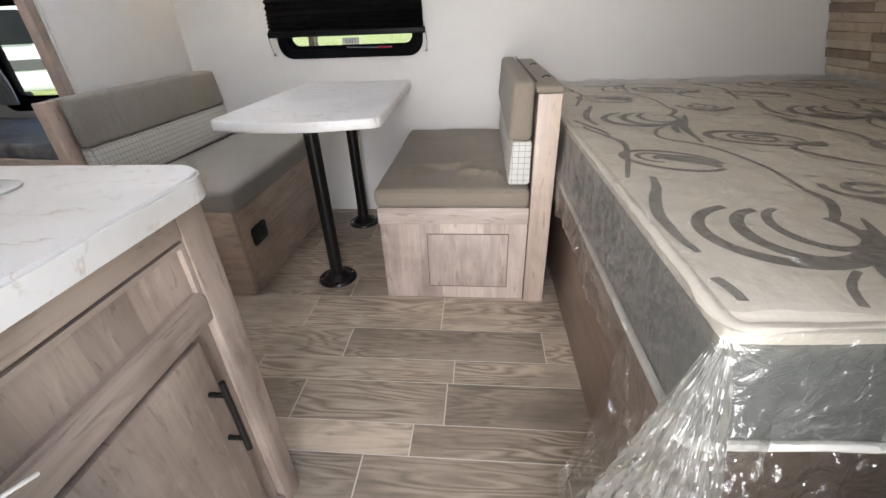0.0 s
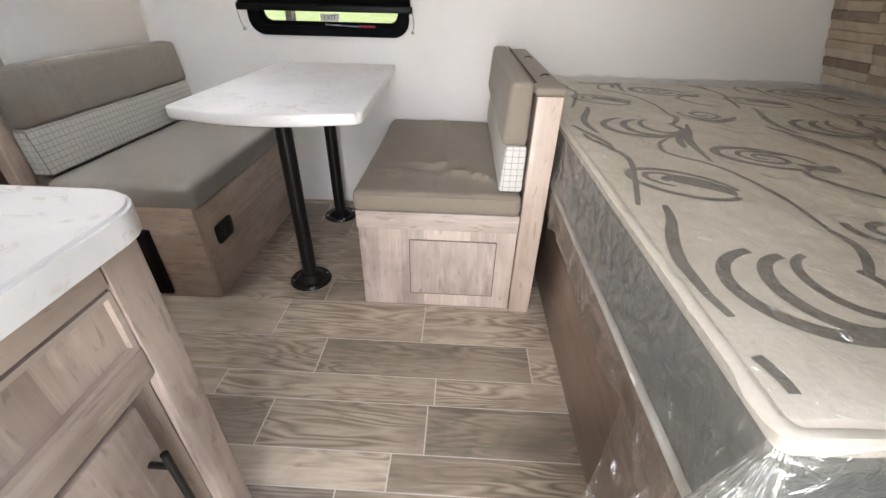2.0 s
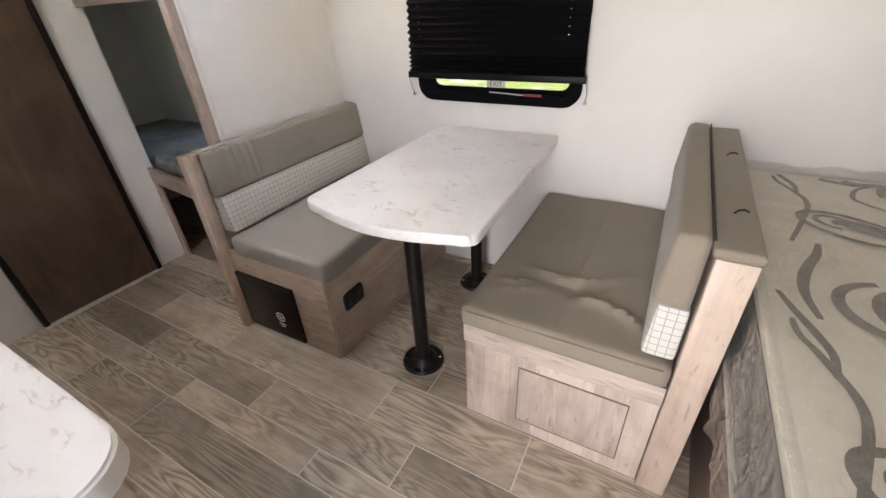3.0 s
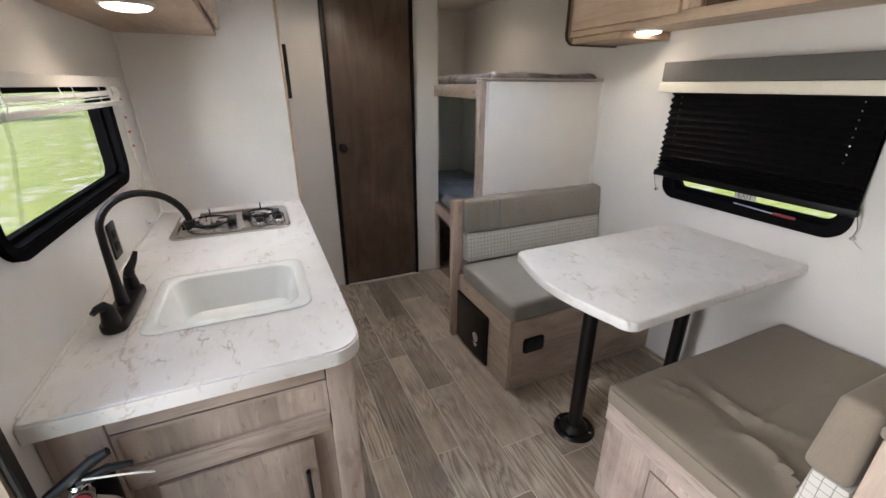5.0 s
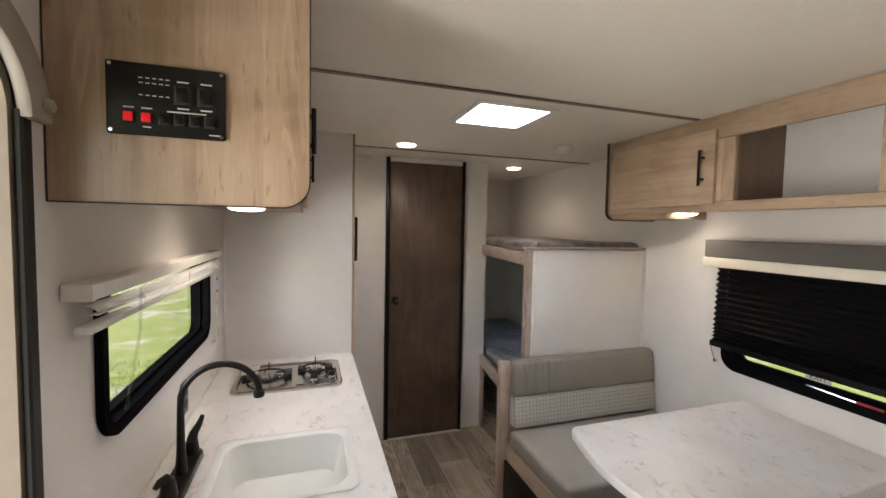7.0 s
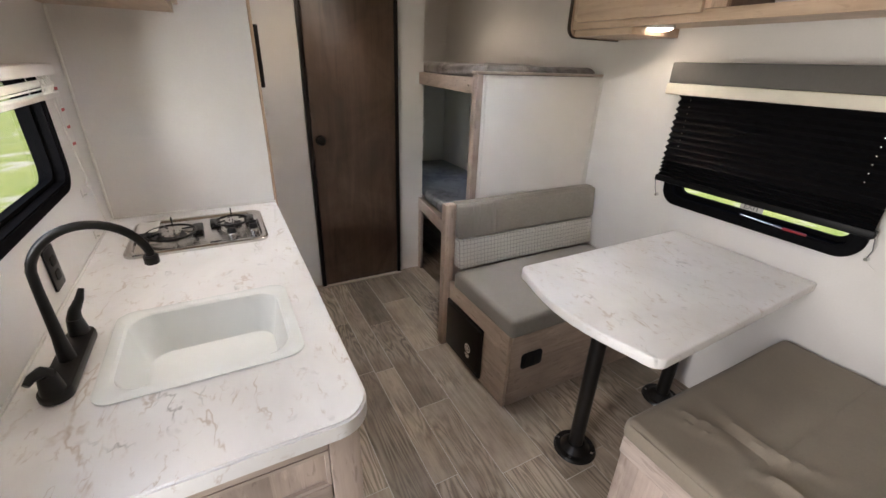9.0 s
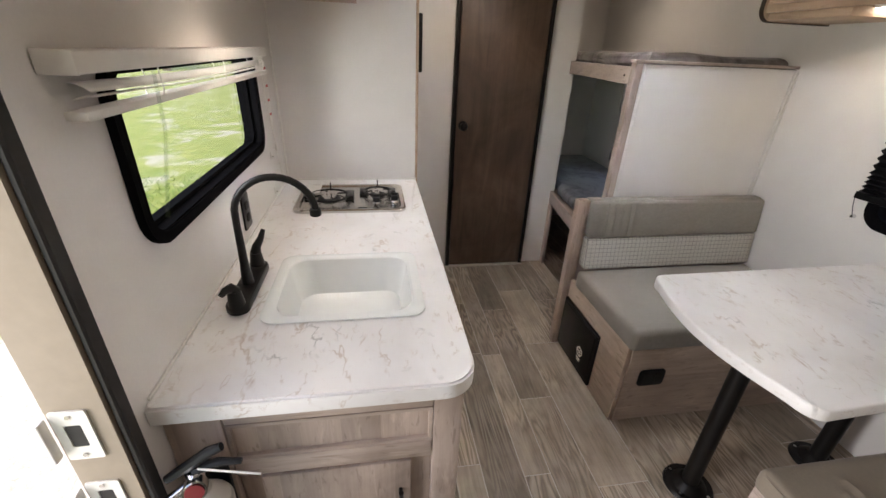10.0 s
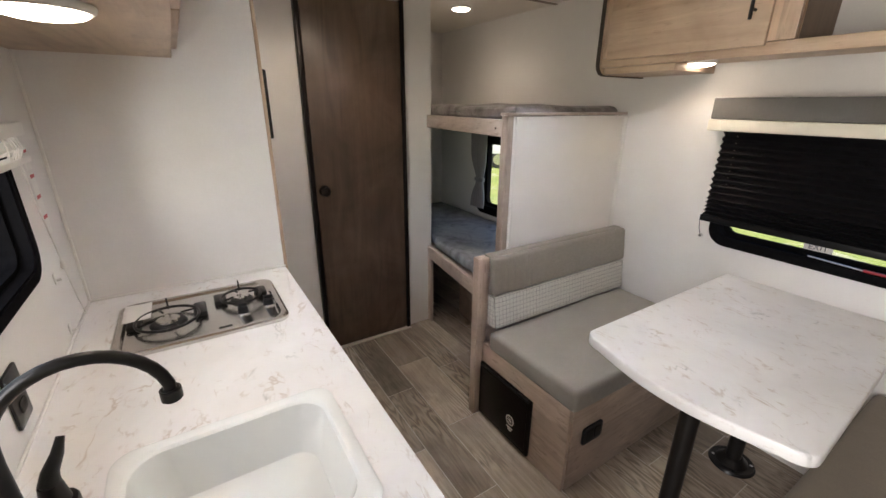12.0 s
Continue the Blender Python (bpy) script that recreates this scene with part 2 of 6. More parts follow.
def plaid():
    m, n, l, b = mat("windowpane_check_cloth")
    v = coords(n, l, shift=False)
    sx = n.new("ShaderNodeSeparateXYZ")
    l.new(v, sx.inputs[0])
    lines = []
    for out, pitch in ((1, 0.021), (2, 0.021), (0, 0.021)):
        for width, ph in ((0.0009, 0.0),):
            mo, lt = n.new("ShaderNodeMath"), n.new("ShaderNodeMath")
            mo.operation, mo.inputs[1].default_value = "PINGPONG", pitch / 2
            lt.operation, lt.inputs[1].default_value = "LESS_THAN", width
            l.new(sx.outputs[out], mo.inputs[0])
            l.new(mo.outputs[0], lt.inputs[0])
            lines.append(lt.outputs[0])
    mx = n.new("ShaderNodeMath")
    mx.operation = "MAXIMUM"
    geo, sn, ab, gt, pr, m2 = n.new("ShaderNodeNewGeometry"), n.new("ShaderNodeSeparateXYZ"), n.new("ShaderNodeMath"), n.new("ShaderNodeMath"), n.new("ShaderNodeMath"), n.new("ShaderNodeMath")
    ab.operation, gt.operation, gt.inputs[1].default_value, pr.operation, m2.operation = "ABSOLUTE", "GREATER_THAN", 0.6, "MULTIPLY", "MAXIMUM"
    l.new(geo.outputs["True Normal"], sn.inputs[0]); l.new(sn.outputs[1], ab.inputs[0]); l.new(ab.outputs[0], gt.inputs[0])
    l.new(gt.outputs[0], pr.inputs[0]); l.new(lines[2], pr.inputs[1])
    l.new(lines[0], m2.inputs[0]); l.new(lines[1], m2.inputs[1])
    l.new(m2.outputs[0], mx.inputs[0])
    l.new(pr.outputs[0], mx.inputs[1])
    f = noise_tex(n, l, v, 500, 2)
    c = mix(n, l, mx.outputs[0], ramp(n, l, f, [(0.3, (0.54, 0.525, 0.48)), (0.7, (0.64, 0.625, 0.58))]), (0.27, 0.26, 0.245))
    l.new(c, b.inputs["Base Color"])
    b.inputs["Roughness"].default_value = 0.9
    bump(n, l, f, 0.2, 0.001, b)
    return m


PLAID = plaid()


def marble():
    """White laminate with grey and tan veins, glossy."""
    m, n, l, b = mat("white_marble_laminate")
    v = coords(n, l)
    base = noise_tex(n, l, v, 3.5, 5, 0.6, 0.5)
    c = ramp(n, l, base, [(0.3, (0.74, 0.72, 0.70)), (0.6, (0.83, 0.815, 0.80))])
    for scale, wid, col, seed, gate in ((5.0, 0.018, (0.58, 0.505, 0.445), 3.0, 0.53), (6.5, 0.018, (0.60, 0.535, 0.48), 9.0, 0.52), (11.0, 0.02, (0.66, 0.61, 0.57), 21.0, 0.52), (4.2, 0.014, (0.46, 0.45, 0.43), 33.0, 0.56)):
        mp = n.new("ShaderNodeMapping")
        mp.inputs["Location"].default_value, mp.inputs["Rotation"].default_value = (seed, seed * 0.7, 0), (0, 0, 0.5)
        mp.inputs["Scale"].default_value = (0.85, 1.5, 1.5)
        l.new(v, mp.inputs["Vector"])
        f = noise_tex(n, l, mp.outputs["Vector"], scale, 4, 0.55, 0.6)
        sub, ab, lt = n.new("ShaderNodeMath"), n.new("ShaderNodeMath"), n.new("ShaderNodeMapRange")
        sub.operation, sub.inputs[1].default_value, ab.operation = "SUBTRACT", 0.5, "ABSOLUTE"
        lt.inputs["From Min"].default_value, lt.inputs["From Max"].default_value = wid, 0.0
        l.new(f, sub.inputs[0]); l.new(sub.outputs[0], ab.inputs[0]); l.new(ab.outputs[0], lt.inputs["Value"])
        g = noise_tex(n, l, mp.outputs["Vector"], scale * 2.1, 3)
        gr = n.new("ShaderNodeMapRange")
        gr.inputs["From Min"].default_value, gr.inputs["From Max"].default_value = gate + 0.02, gate + 0.14
        l.new(g, gr.inputs["Value"])
        ml = n.new("ShaderNodeMath")
        ml.operation = "MULTIPLY"
        l.new(lt.outputs[0], ml.inputs[0]); l.new(gr.outputs[0], ml.inputs[1])
        c = mix(n, l, ml.outputs[0], c, col)
    l.new(c, b.inputs["Base Color"])
    b.inputs["Roughness"].default_value = 0.36
    return m


MARBLE = marble()


def facing_gloss(n, l, least, most, power, normal=None):
    """Gloss that grows towards grazing view, the same on both sides of a thin sheet."""
    lw, pw, mr = n.new("ShaderNodeLayerWeight"), n.new("ShaderNodeMath"), n.new("ShaderNodeMapRange")
    pw.operation, pw.inputs[1].default_value = "POWER", power
    mr.inputs["To Min"].default_value, mr.inputs["To Max"].default_value = least, most
    l.new(lw.outputs["Facing"], pw.inputs[0])
    l.new(pw.outputs[0], mr.inputs["Value"])
    if normal:
        l.new(normal, lw.inputs["Normal"])
    return mr.outputs[0]


def glass(name, tint=(1, 1, 1), rough=0.0, gloss=0.06):
    m, n, l, b = mat(name)
    n.remove(b)
    out = n["Material Output"]
    tr, gl, mx = n.new("ShaderNodeBsdfTransparent"), n.new("ShaderNodeBsdfGlossy"), n.new("ShaderNodeMixShader")
    tr.inputs["Color"].default_value = (*tint, 1)
    gl.inputs["Roughness"].default_value = rough
    l.new(facing_gloss(n, l, 0.03, gloss * 8, 3.5), mx.inputs[0]); l.new(tr.outputs[0], mx.inputs[1]); l.new(gl.outputs[0], mx.inputs[2])
    l.new(mx.outputs[0], out.inputs["Surface"])
    return m


GLASS = glass("clear_glass", (0.96, 0.97, 0.96))


def film_sheet(name, milky, least, most, strength, scale):
    """Clear crinkled polythene: thin, glossy, slightly milky."""
    m, n, l, b = mat(name)
    n.remove(b)
    out = n["Material Output"]
    tr, gl, df = n.new("ShaderNodeBsdfTransparent"), n.new("ShaderNodeBsdfGlossy"), n.new("ShaderNodeBsdfTranslucent")
    m1, m2, bp = n.new("ShaderNodeMixShader"), n.new("ShaderNodeMixShader"), n.new("ShaderNodeBump")
    v = coords(n, l, (1, 1, 1), False)
    ridge, ab, plus = n.new("ShaderNodeMath"), n.new("ShaderNodeMath"), n.new("ShaderNodeMath")
    ridge.operation, ridge.inputs[1].default_value, ab.operation, plus.operation, plus.inputs[1].default_value = "SUBTRACT", 0.5, "ABSOLUTE", "MULTIPLY_ADD", 0.35
    l.new(noise_tex(n, l, v, scale, 2, 0.5, 0.8), ridge.inputs[0])
    l.new(ridge.outputs[0], ab.inputs[0])
    l.new(noise_tex(n, l, v, scale * 3.3, 3, 0.6, 1.2), plus.inputs[0])
    l.new(ab.outputs[0], plus.inputs[2])
    bp.inputs["Strength"].default_value, bp.inputs["Distance"].default_value = strength, 0.06
    l.new(plus.outputs[0], bp.inputs["Height"])
    tr.inputs["Color"].default_value = (0.97, 0.97, 0.96, 1)
    gl.inputs["Roughness"].default_value = 0.075
    df.inputs["Color"].default_value = (0.85, 0.84, 0.8, 1)
    l.new(bp.outputs[0], gl.inputs["Normal"])
    m1.inputs[0].default_value = milky
    l.new(tr.outputs[0], m1.inputs[1]); l.new(df.outputs[0], m1.inputs[2])
    l.new(facing_gloss(n, l, least, most, 2.2), m2.inputs[0]); l.new(m1.outputs[0], m2.inputs[1]); l.new(gl.outputs[0], m2.inputs[2])
    l.new(m2.outputs[0], out.inputs["Surface"])
    return m


FILM = film_sheet("tight_clear_polythene", 0.06, 0.13, 0.45, 1.0, 11)
GATHER = film_sheet("gathered_clear_polythene", 0.36, 0.13, 0.6, 0.6, 5)
BAG = film_sheet("loose_clear_polythene", 0.20, 0.15, 0.65, 0.9, 7)


def glow(name, color, strength):
    m, n, l, b = mat(name)
    b.inputs["Emission Color"].default_value, b.inputs["Emission Strength"].default_value = (*color, 1), strength
    b.inputs["Base Color"].default_value = (0.8, 0.8, 0.8, 1)
    return m


REDGLOW = (0.5, 0.006, 0.01)
LENS = glow("lit_lamp_lens", (1.0, 0.9, 0.74), 4)
REDLIT = glow("lit_red_switch", (1.0, 0.01, 0.015), 0.12)
REDLIT.node_tree.nodes["Principled BSDF"].inputs["Base Color"].default_value = (*REDGLOW, 1)


def quilt():
    """Beige stretch-knit mattress top with a honeycomb quilt."""
    m, n, l, b = mat("beige_quilted_knit")
    v = coords(n, l, shift=False)
    vo = n.new("ShaderNodeTexVoronoi")
    vo.inputs["Scale"].default_value, vo.inputs["Randomness"].default_value = 78.0, 0.12
    l.new(v, vo.inputs["Vector"])
    big = noise_tex(n, l, v, 7, 4)
    gate = n.new("ShaderNodeMapRange")
    gate.inputs["From Min"].default_value, gate.inputs["From Max"].default_value, gate.inputs["To Max"].default_value = 0.44, 0.54, 0.85
    l.new(noise_tex(n, l, v, 3.6, 2), gate.inputs["Value"])
    c = mix(n, l, gate.outputs[0], ramp(n, l, big, [(0.3, (0.77, 0.705, 0.61)), (0.7, (0.83, 0.77, 0.675))]), ramp(n, l, vo.outputs["Distance"], [(0.14, (0.30, 0.27, 0.23)), (0.30, (0.82, 0.765, 0.67))]))
    l.new(c, b.inputs["Base Color"])
    b.inputs["Roughness"].default_value = 0.85
    bump(n, l, vo.outputs["Distance"], 0.4, 0.003, b)
    return m


QUILT = quilt()
SCROLL = fabric("grey_scroll_knit", (0.19, 0.172, 0.15))
JAMB = plain("beige_door_jamb", (0.30, 0.25, 0.19), 0.6, vary=0.08)
JAMB.node_tree.nodes["Principled BSDF"].inputs["Specular IOR Level"].default_value = 0.15
CUBBY = wood("brown_oak_upright", (0.27, 0.175, 0.11), (0.20, 0.125, 0.078), (0.12, 0.072, 0.045), "z", 0.45)
LINER = plain("brown_platform_fabric", (0.20, 0.155, 0.125), 0.8)


def grass_ground():
    m, n, l, b = mat("grass_and_gravel")
    v = coords(n, l, shift=False)
    a = noise_tex(n, l, v, 1.3, 6, 0.7, 0.6)
    fine = noise_tex(n, l, v, 14, 6, 0.7)
    mid = noise_tex(n, l, v, 3.0, 5, 0.7)
    gcol = ramp(n, l, fine, [(0.3, (0.13, 0.19, 0.03)), (0.55, (0.24, 0.29, 0.06)), (0.75, (0.38, 0.38, 0.12))])
    gcol = mix(n, l, 0.45, gcol, ramp(n, l, mid, [(0.35, (0.14, 0.22, 0.03)), (0.65, (0.38, 0.37, 0.12))]))
    scol = ramp(n, l, noise_tex(n, l, v, 30, 5, 0.8), [(0.3, (0.34, 0.31, 0.26)), (0.7, (0.62, 0.58, 0.51))])
    patch = n.new("ShaderNodeMapRange")
    patch.inputs["From Min"].default_value, patch.inputs["From Max"].default_value, patch.inputs["To Max"].default_value = 0.52, 0.62, 0.7
    l.new(a, patch.inputs["Value"])
    # the worn gravel stand in front of the entry door
    mx, near, mxx = n.new("ShaderNodeVectorMath"), n.new("ShaderNodeMapRange"), n.new("ShaderNodeMath")
    mx.operation, mx.inputs[1].default_value = "DISTANCE", (-0.7, -1.2, -0.78)
    l.new(v, mx.inputs[0])
    wob = n.new("ShaderNodeMath")
    wob.operation = "MULTIPLY_ADD"
    wob.inputs[1].default_value = 1.6
    l.new(mid, wob.inputs[0])
    l.new(mx.outputs["Value"], wob.inputs[2])
    near.inputs["From Min"].default_value, near.inputs["From Max"].default_value = 4.3, 3.7
    l.new(wob.outputs[0], near.inputs["Value"])
    mxx.operation = "MAXIMUM"
    l.new(near.outputs[0], mxx.inputs[0])
    l.new(patch.outputs[0], mxx.inputs[1])
    l.new(mix(n, l, mxx.outputs[0], gcol, scol), b.inputs["Base Color"])
    b.inputs["Roughness"].default_value = 0.95
    bump(n, l, fine, 0.5, 0.03, b)
    return m


GRASS = grass_ground()
LEAF = plain("leaf_green", (0.075, 0.125, 0.03), 0.7, vary=0.4, scale=2.0)
BARK = plain("bark", (0.12, 0.09, 0.065), 0.9, vary=0.3)

# ---- building blocks ----
ORIGIN = {}


def thing(name, label, category, at, group="", kind=""):
    ob = new(name)
    ob.location = at
    ob.empty_display_size = 0.1
    ORIGIN[ob.name] = Vector(at)
    return tagged(ob, label, category, group, kind)


def part(name, bm, material, parent=None, label="", smooth=True):
    me = bpy.data.meshes.new(name)
    o = ORIGIN[parent.name] if parent else Vector((0, 0, 0))
    bmesh.ops.translate(bm, verts=bm.verts, vec=-o)
    bmesh.ops.recalc_face_normals(bm, faces=bm.faces)
    bm.to_mesh(me)
    bm.free()
    for p in me.polygons:
        p.use_smooth = smooth
    if smooth:
        me.set_sharp_from_angle(angle=radians(32))
    me.materials.append(material)
    ob = new(name, me)
    if parent:
        ob.parent = parent
    ORIGIN[ob.name] = o
    if label:
        ob["label"] = label
    return ob


def solo(name, bm, material, label, category, group="", kind="", smooth=True):
    """A thing that is one mesh, with its origin at its base."""
    lo = [min(v.co[i] for v in bm.verts) for i in range(3)]
    hi = [max(v.co[i] for v in bm.verts) for i in range(3)]
    at = Vector(((lo[0] + hi[0]) / 2, (lo[1] + hi[1]) / 2, lo[2]))
    bmesh.ops.translate(bm, verts=bm.verts, vec=-at)
    ob = part(name, bm, material, None, "", smooth)
    ob.location = at
    ORIGIN[ob.name] = at
    return tagged(ob, label, category, group, kind)


def BM():
    return bmesh.new()


def into(bm, tmp):
    me = bpy.data.meshes.new("tmp")
    tmp.to_mesh(me)
    tmp.free()
    bm.from_mesh(me)
    bpy.data.meshes.remove(me)
    return bm


def box(x0, x1, y0, y1, z0, z1, bev=0.0, seg=2, bm=None):
    t = bmesh.new()
    bmesh.ops.create_cube(t, size=1.0)
    bmesh.ops.scale(t, vec=(abs(x1 - x0), abs(y1 - y0), abs(z1 - z0)), verts=t.verts)
    bmesh.ops.translate(t, vec=((x0 + x1) / 2, (y0 + y1) / 2, (z0 + z1) / 2), verts=t.verts)
    if bev:
        bmesh.ops.bevel(t, geom=t.edges[:], offset=bev, segments=seg, profile=0.5, affect="EDGES")
    return into(bm, t) if bm else t


def cyl(p0, p1, r0, r1=None, seg=20, bev=0.0, bm=None):
    p0, p1 = Vector(p0), Vector(p1)
    t = bmesh.new()
    bmesh.ops.create_cone(t, cap_ends=True, segments=seg, radius1=r0, radius2=r0 if r1 is None else r1, depth=(p1 - p0).length)
    if bev:
        bmesh.ops.bevel(t, geom=[e for e in t.edges if len(e.link_faces) == 2 and any(len(f.verts) > 4 for f in e.link_faces)], offset=bev, segments=2, affect="EDGES")
    m = Matrix.Translation((p0 + p1) / 2) @ (p1 - p0).to_track_quat("Z", "Y").to_matrix().to_4x4()
    bmesh.ops.transform(t, matrix=m, verts=t.verts)
    return into(bm, t) if bm else t


def ball(at, r, scale=(1, 1, 1), seg=16, bm=None):
    t = bmesh.new()
    bmesh.ops.create_uvsphere(t, u_segments=seg, v_segments=max(6, seg // 2), radius=r)
    bmesh.ops.scale(t, vec=scale, verts=t.verts)
    bmesh.ops.translate(t, vec=at, verts=t.verts)
    return into(bm, t) if bm else t


def tube(pts, r, seg=10, bm=None):
    """A round tube along points; r may be a list."""
    bm = bm or bmesh.new()
    pts = [Vector(p) for p in pts]
    rings = []
    for i, p in enumerate(pts):
        d = (pts[min(i + 1, len(pts) - 1)] - pts[max(i - 1, 0)]).normalized()
        a = d.cross(Vector((0.31, 0.17, 0.93)))
        if a.length < 1e-3:
            a = d.cross(Vector((1, 0, 0)))
        a.normalize()
        c = d.cross(a)
        rr = r[i] if isinstance(r, (list, tuple)) else r
        rings.append([bm.verts.new(p + rr * (math.cos(k * math.tau / seg) * a + math.sin(k * math.tau / seg) * c)) for k in range(seg)])
    for ra, rb in zip(rings, rings[1:]):
        for k in range(seg):
            bm.faces.new((ra[k], ra[(k + 1) % seg], rb[(k + 1) % seg], rb[k]))
    bm.faces.new(rings[0][::-1])
    bm.faces.new(rings[-1])
    return bm


def rrect(a0, a1, b0, b1, r, n=6):
    """Points of a rounded rectangle; r: one radius or four, from (a1,b1) round by (a0,b1), (a0,b0), (a1,b0)."""
    rs = r if isinstance(r, (list, tuple)) else [r] * 4
    pts = []
    for (ca, cb, start), q in zip(((a1, b1, 0), (a0, b1, 90), (a0, b0, 180), (a1, b0, 270)), rs):
        oa, ob_ = (ca - q if ca == a1 else ca + q), (cb - q if cb == b1 else cb + q)
        for k in range(n + 1):
            t = radians(start + 90 * k / n)
            pts.append((oa + q * math.cos(t), ob_ + q * math.sin(t)))
    return pts


def put3(axis, a, b, c):
    """(a, b) in the plane across an axis, at c along it."""
    return {"x": (c, a, b), "y": (a, c, b), "z": (a, b, c)}[axis]


def prism(axis, pts, c0, c1, bev=0.0, seg=2, bm=None):
    t = bmesh.new()
    lo = [t.verts.new(put3(axis, a, b, c0)) for a, b in pts]
    hi = [t.verts.new(put3(axis, a, b, c1)) for a, b in pts]
    t.faces.new(lo)
    t.faces.new(hi)
    n = len(pts)
    for k in range(n):
        t.faces.new((lo[k], lo[(k + 1) % n], hi[(k + 1) % n], hi[k]))
    bmesh.ops.recalc_face_normals(t, faces=t.faces)
    if bev:
        caps = [e for e in t.edges if any(len(f.verts) > 4 for f in e.link_faces)] if n > 4 else t.edges[:]
        bmesh.ops.bevel(t, geom=caps, offset=bev, segments=seg, profile=0.5, affect="EDGES", clamp_overlap=True)
    return into(bm, t) if bm else t


def ring(axis, outer, inner, c0, c1, bm=None):
    """A flat frame between two outlines of as many points, from c0 to c1."""
    bm = bm or bmesh.new()
    n = len(outer)
    vs = [[bm.verts.new(put3(axis, a, b, c)) for a, b in o] for o, c in ((outer, c0), (outer, c1), (inner, c1), (inner, c0))]
    for i in range(4):
        for k in range(n):
            bm.faces.new((vs[i][k], vs[i][(k + 1) % n], vs[(i + 1) % 4][(k + 1) % n], vs[(i + 1) % 4][k]))
    return bm


def slab_with_holes(axis, c0, c1, a0, a1, b0, b1, holes):
    """A wall or slab across an axis with rectangular openings (a0, a1, b0, b1) right through it."""
    bm = bmesh.new()
    As = sorted({a0, a1, *(h[0] for h in holes), *(h[1] for h in holes)})
    Bs = sorted({b0, b1, *(h[2] for h in holes), *(h[3] for h in holes)})

    def solid(i, j):
        if not (0 <= i < len(As) - 1 and 0 <= j < len(Bs) - 1):
            return False
        a, b = (As[i] + As[i + 1]) / 2, (Bs[j] + Bs[j + 1]) / 2
        return not any(h[0] < a < h[1] and h[2] < b < h[3] for h in holes)

    vs = {}

    def v(i, j, c):
        if (i, j, c) not in vs:
            vs[i, j, c] = bm.verts.new(put3(axis, As[i], Bs[j], c))
        return vs[i, j, c]

    for i in range(len(As) - 1):
        for j in range(len(Bs) - 1):
            if solid(i, j):
                for c in (c0, c1):
                    bm.faces.new((v(i, j, c), v(i + 1, j, c), v(i + 1, j + 1, c), v(i, j + 1, c)))
                for di, dj, p, q in ((-1, 0, (i, j), (i, j + 1)), (1, 0, (i + 1, j), (i + 1, j + 1)), (0, -1, (i, j), (i + 1, j)), (0, 1, (i, j + 1), (i + 1, j + 1))):
                    if not solid(i + di, j + dj):
                        bm.faces.new((v(*p, c0), v(*q, c0), v(*q, c1), v(*p, c1)))
    return bm


def structure(name, bm, material, label, category):
    return solo(name, bm, material, label, category, kind="structure", smooth=False)


# ---- the shell ----
K, W, C = 0.035, 2.385, 2.03          # door wall, dinette wall, ceiling
REAR, FRONT, BATH, PART = -3.34, 1.82, -2.40, -1.768

structure("floor", box(REAR, FRONT, K, W, -0.06, -0.0012), GROUT, "pale joint bed under wood-look vinyl planks", "floor")
structure("ceiling", slab_with_holes("z", C, C + 0.08, REAR, FRONT, K - 0.08, W + 0.08, [(-1.33, -1.0, 1.055, 1.395)]), CEIL, "smooth off-white vinyl travel trailer ceiling", "ceiling")
DOOR = (-0.295, 0.39, -0.06, 1.80)
structure("wall_south", slab_with_holes("y", K - 0.045, K, REAR, FRONT, -0.06, C, [(-1.3965, -0.5315, 1.1035, 1.4035), DOOR]), WALL, "off-white vinyl wall with the kitchen window and entry door", "wall")
structure("wall_north", slab_with_holes("y", W, W + 0.08, REAR, FRONT, -0.06, C, [(-0.9605, -0.2595, 0.9145, 1.4655), (-2.7255, -2.1245, 0.6945, 1.2155)]), WALL, "white vinyl wall beside the dinette and bunks", "wall")
structure("wall_west", box(REAR - 0.08, REAR, K - 0.08, W + 0.08, -0.06, C), WALL, "plain off-white wall behind the bunk beds", "wall")
structure("wall_east", prism("y", [(FRONT, -0.06), (FRONT, 0.70), (1.80, 0.71), (1.80 - 0.33 * (C - 0.71), C), (FRONT + 0.08, C), (FRONT + 0.08, -0.06)], K - 0.08, W + 0.08), WALL, "front wall behind the bed", "wall")
structure("wall_bath", slab_with_holes("x", BATH - 0.04, BATH, 0.62, 1.72, 0.0, C, [(0.975, 1.515, -0.1, 2.0)]), WALL, "off-white bathroom wall round the sliding door", "wall")
structure("wall_bunk_side", box(REAR, BATH - 0.04, 1.68, 1.72, 0.0, C), WALL, "off-white wall between bathroom and bunks", "wall")
structure("wall_partition", box(PART - 0.03, PART, K, 0.655, 0.0, C), WALL, "off-white end partition behind the cooktop", "wall")
structure("wall_bath_back", box(BATH - 0.5, BATH - 0.46, K, 1.68, 0.0, C), WALL, "plain wall inside the bathroom", "wall")

# ---- dinette ----


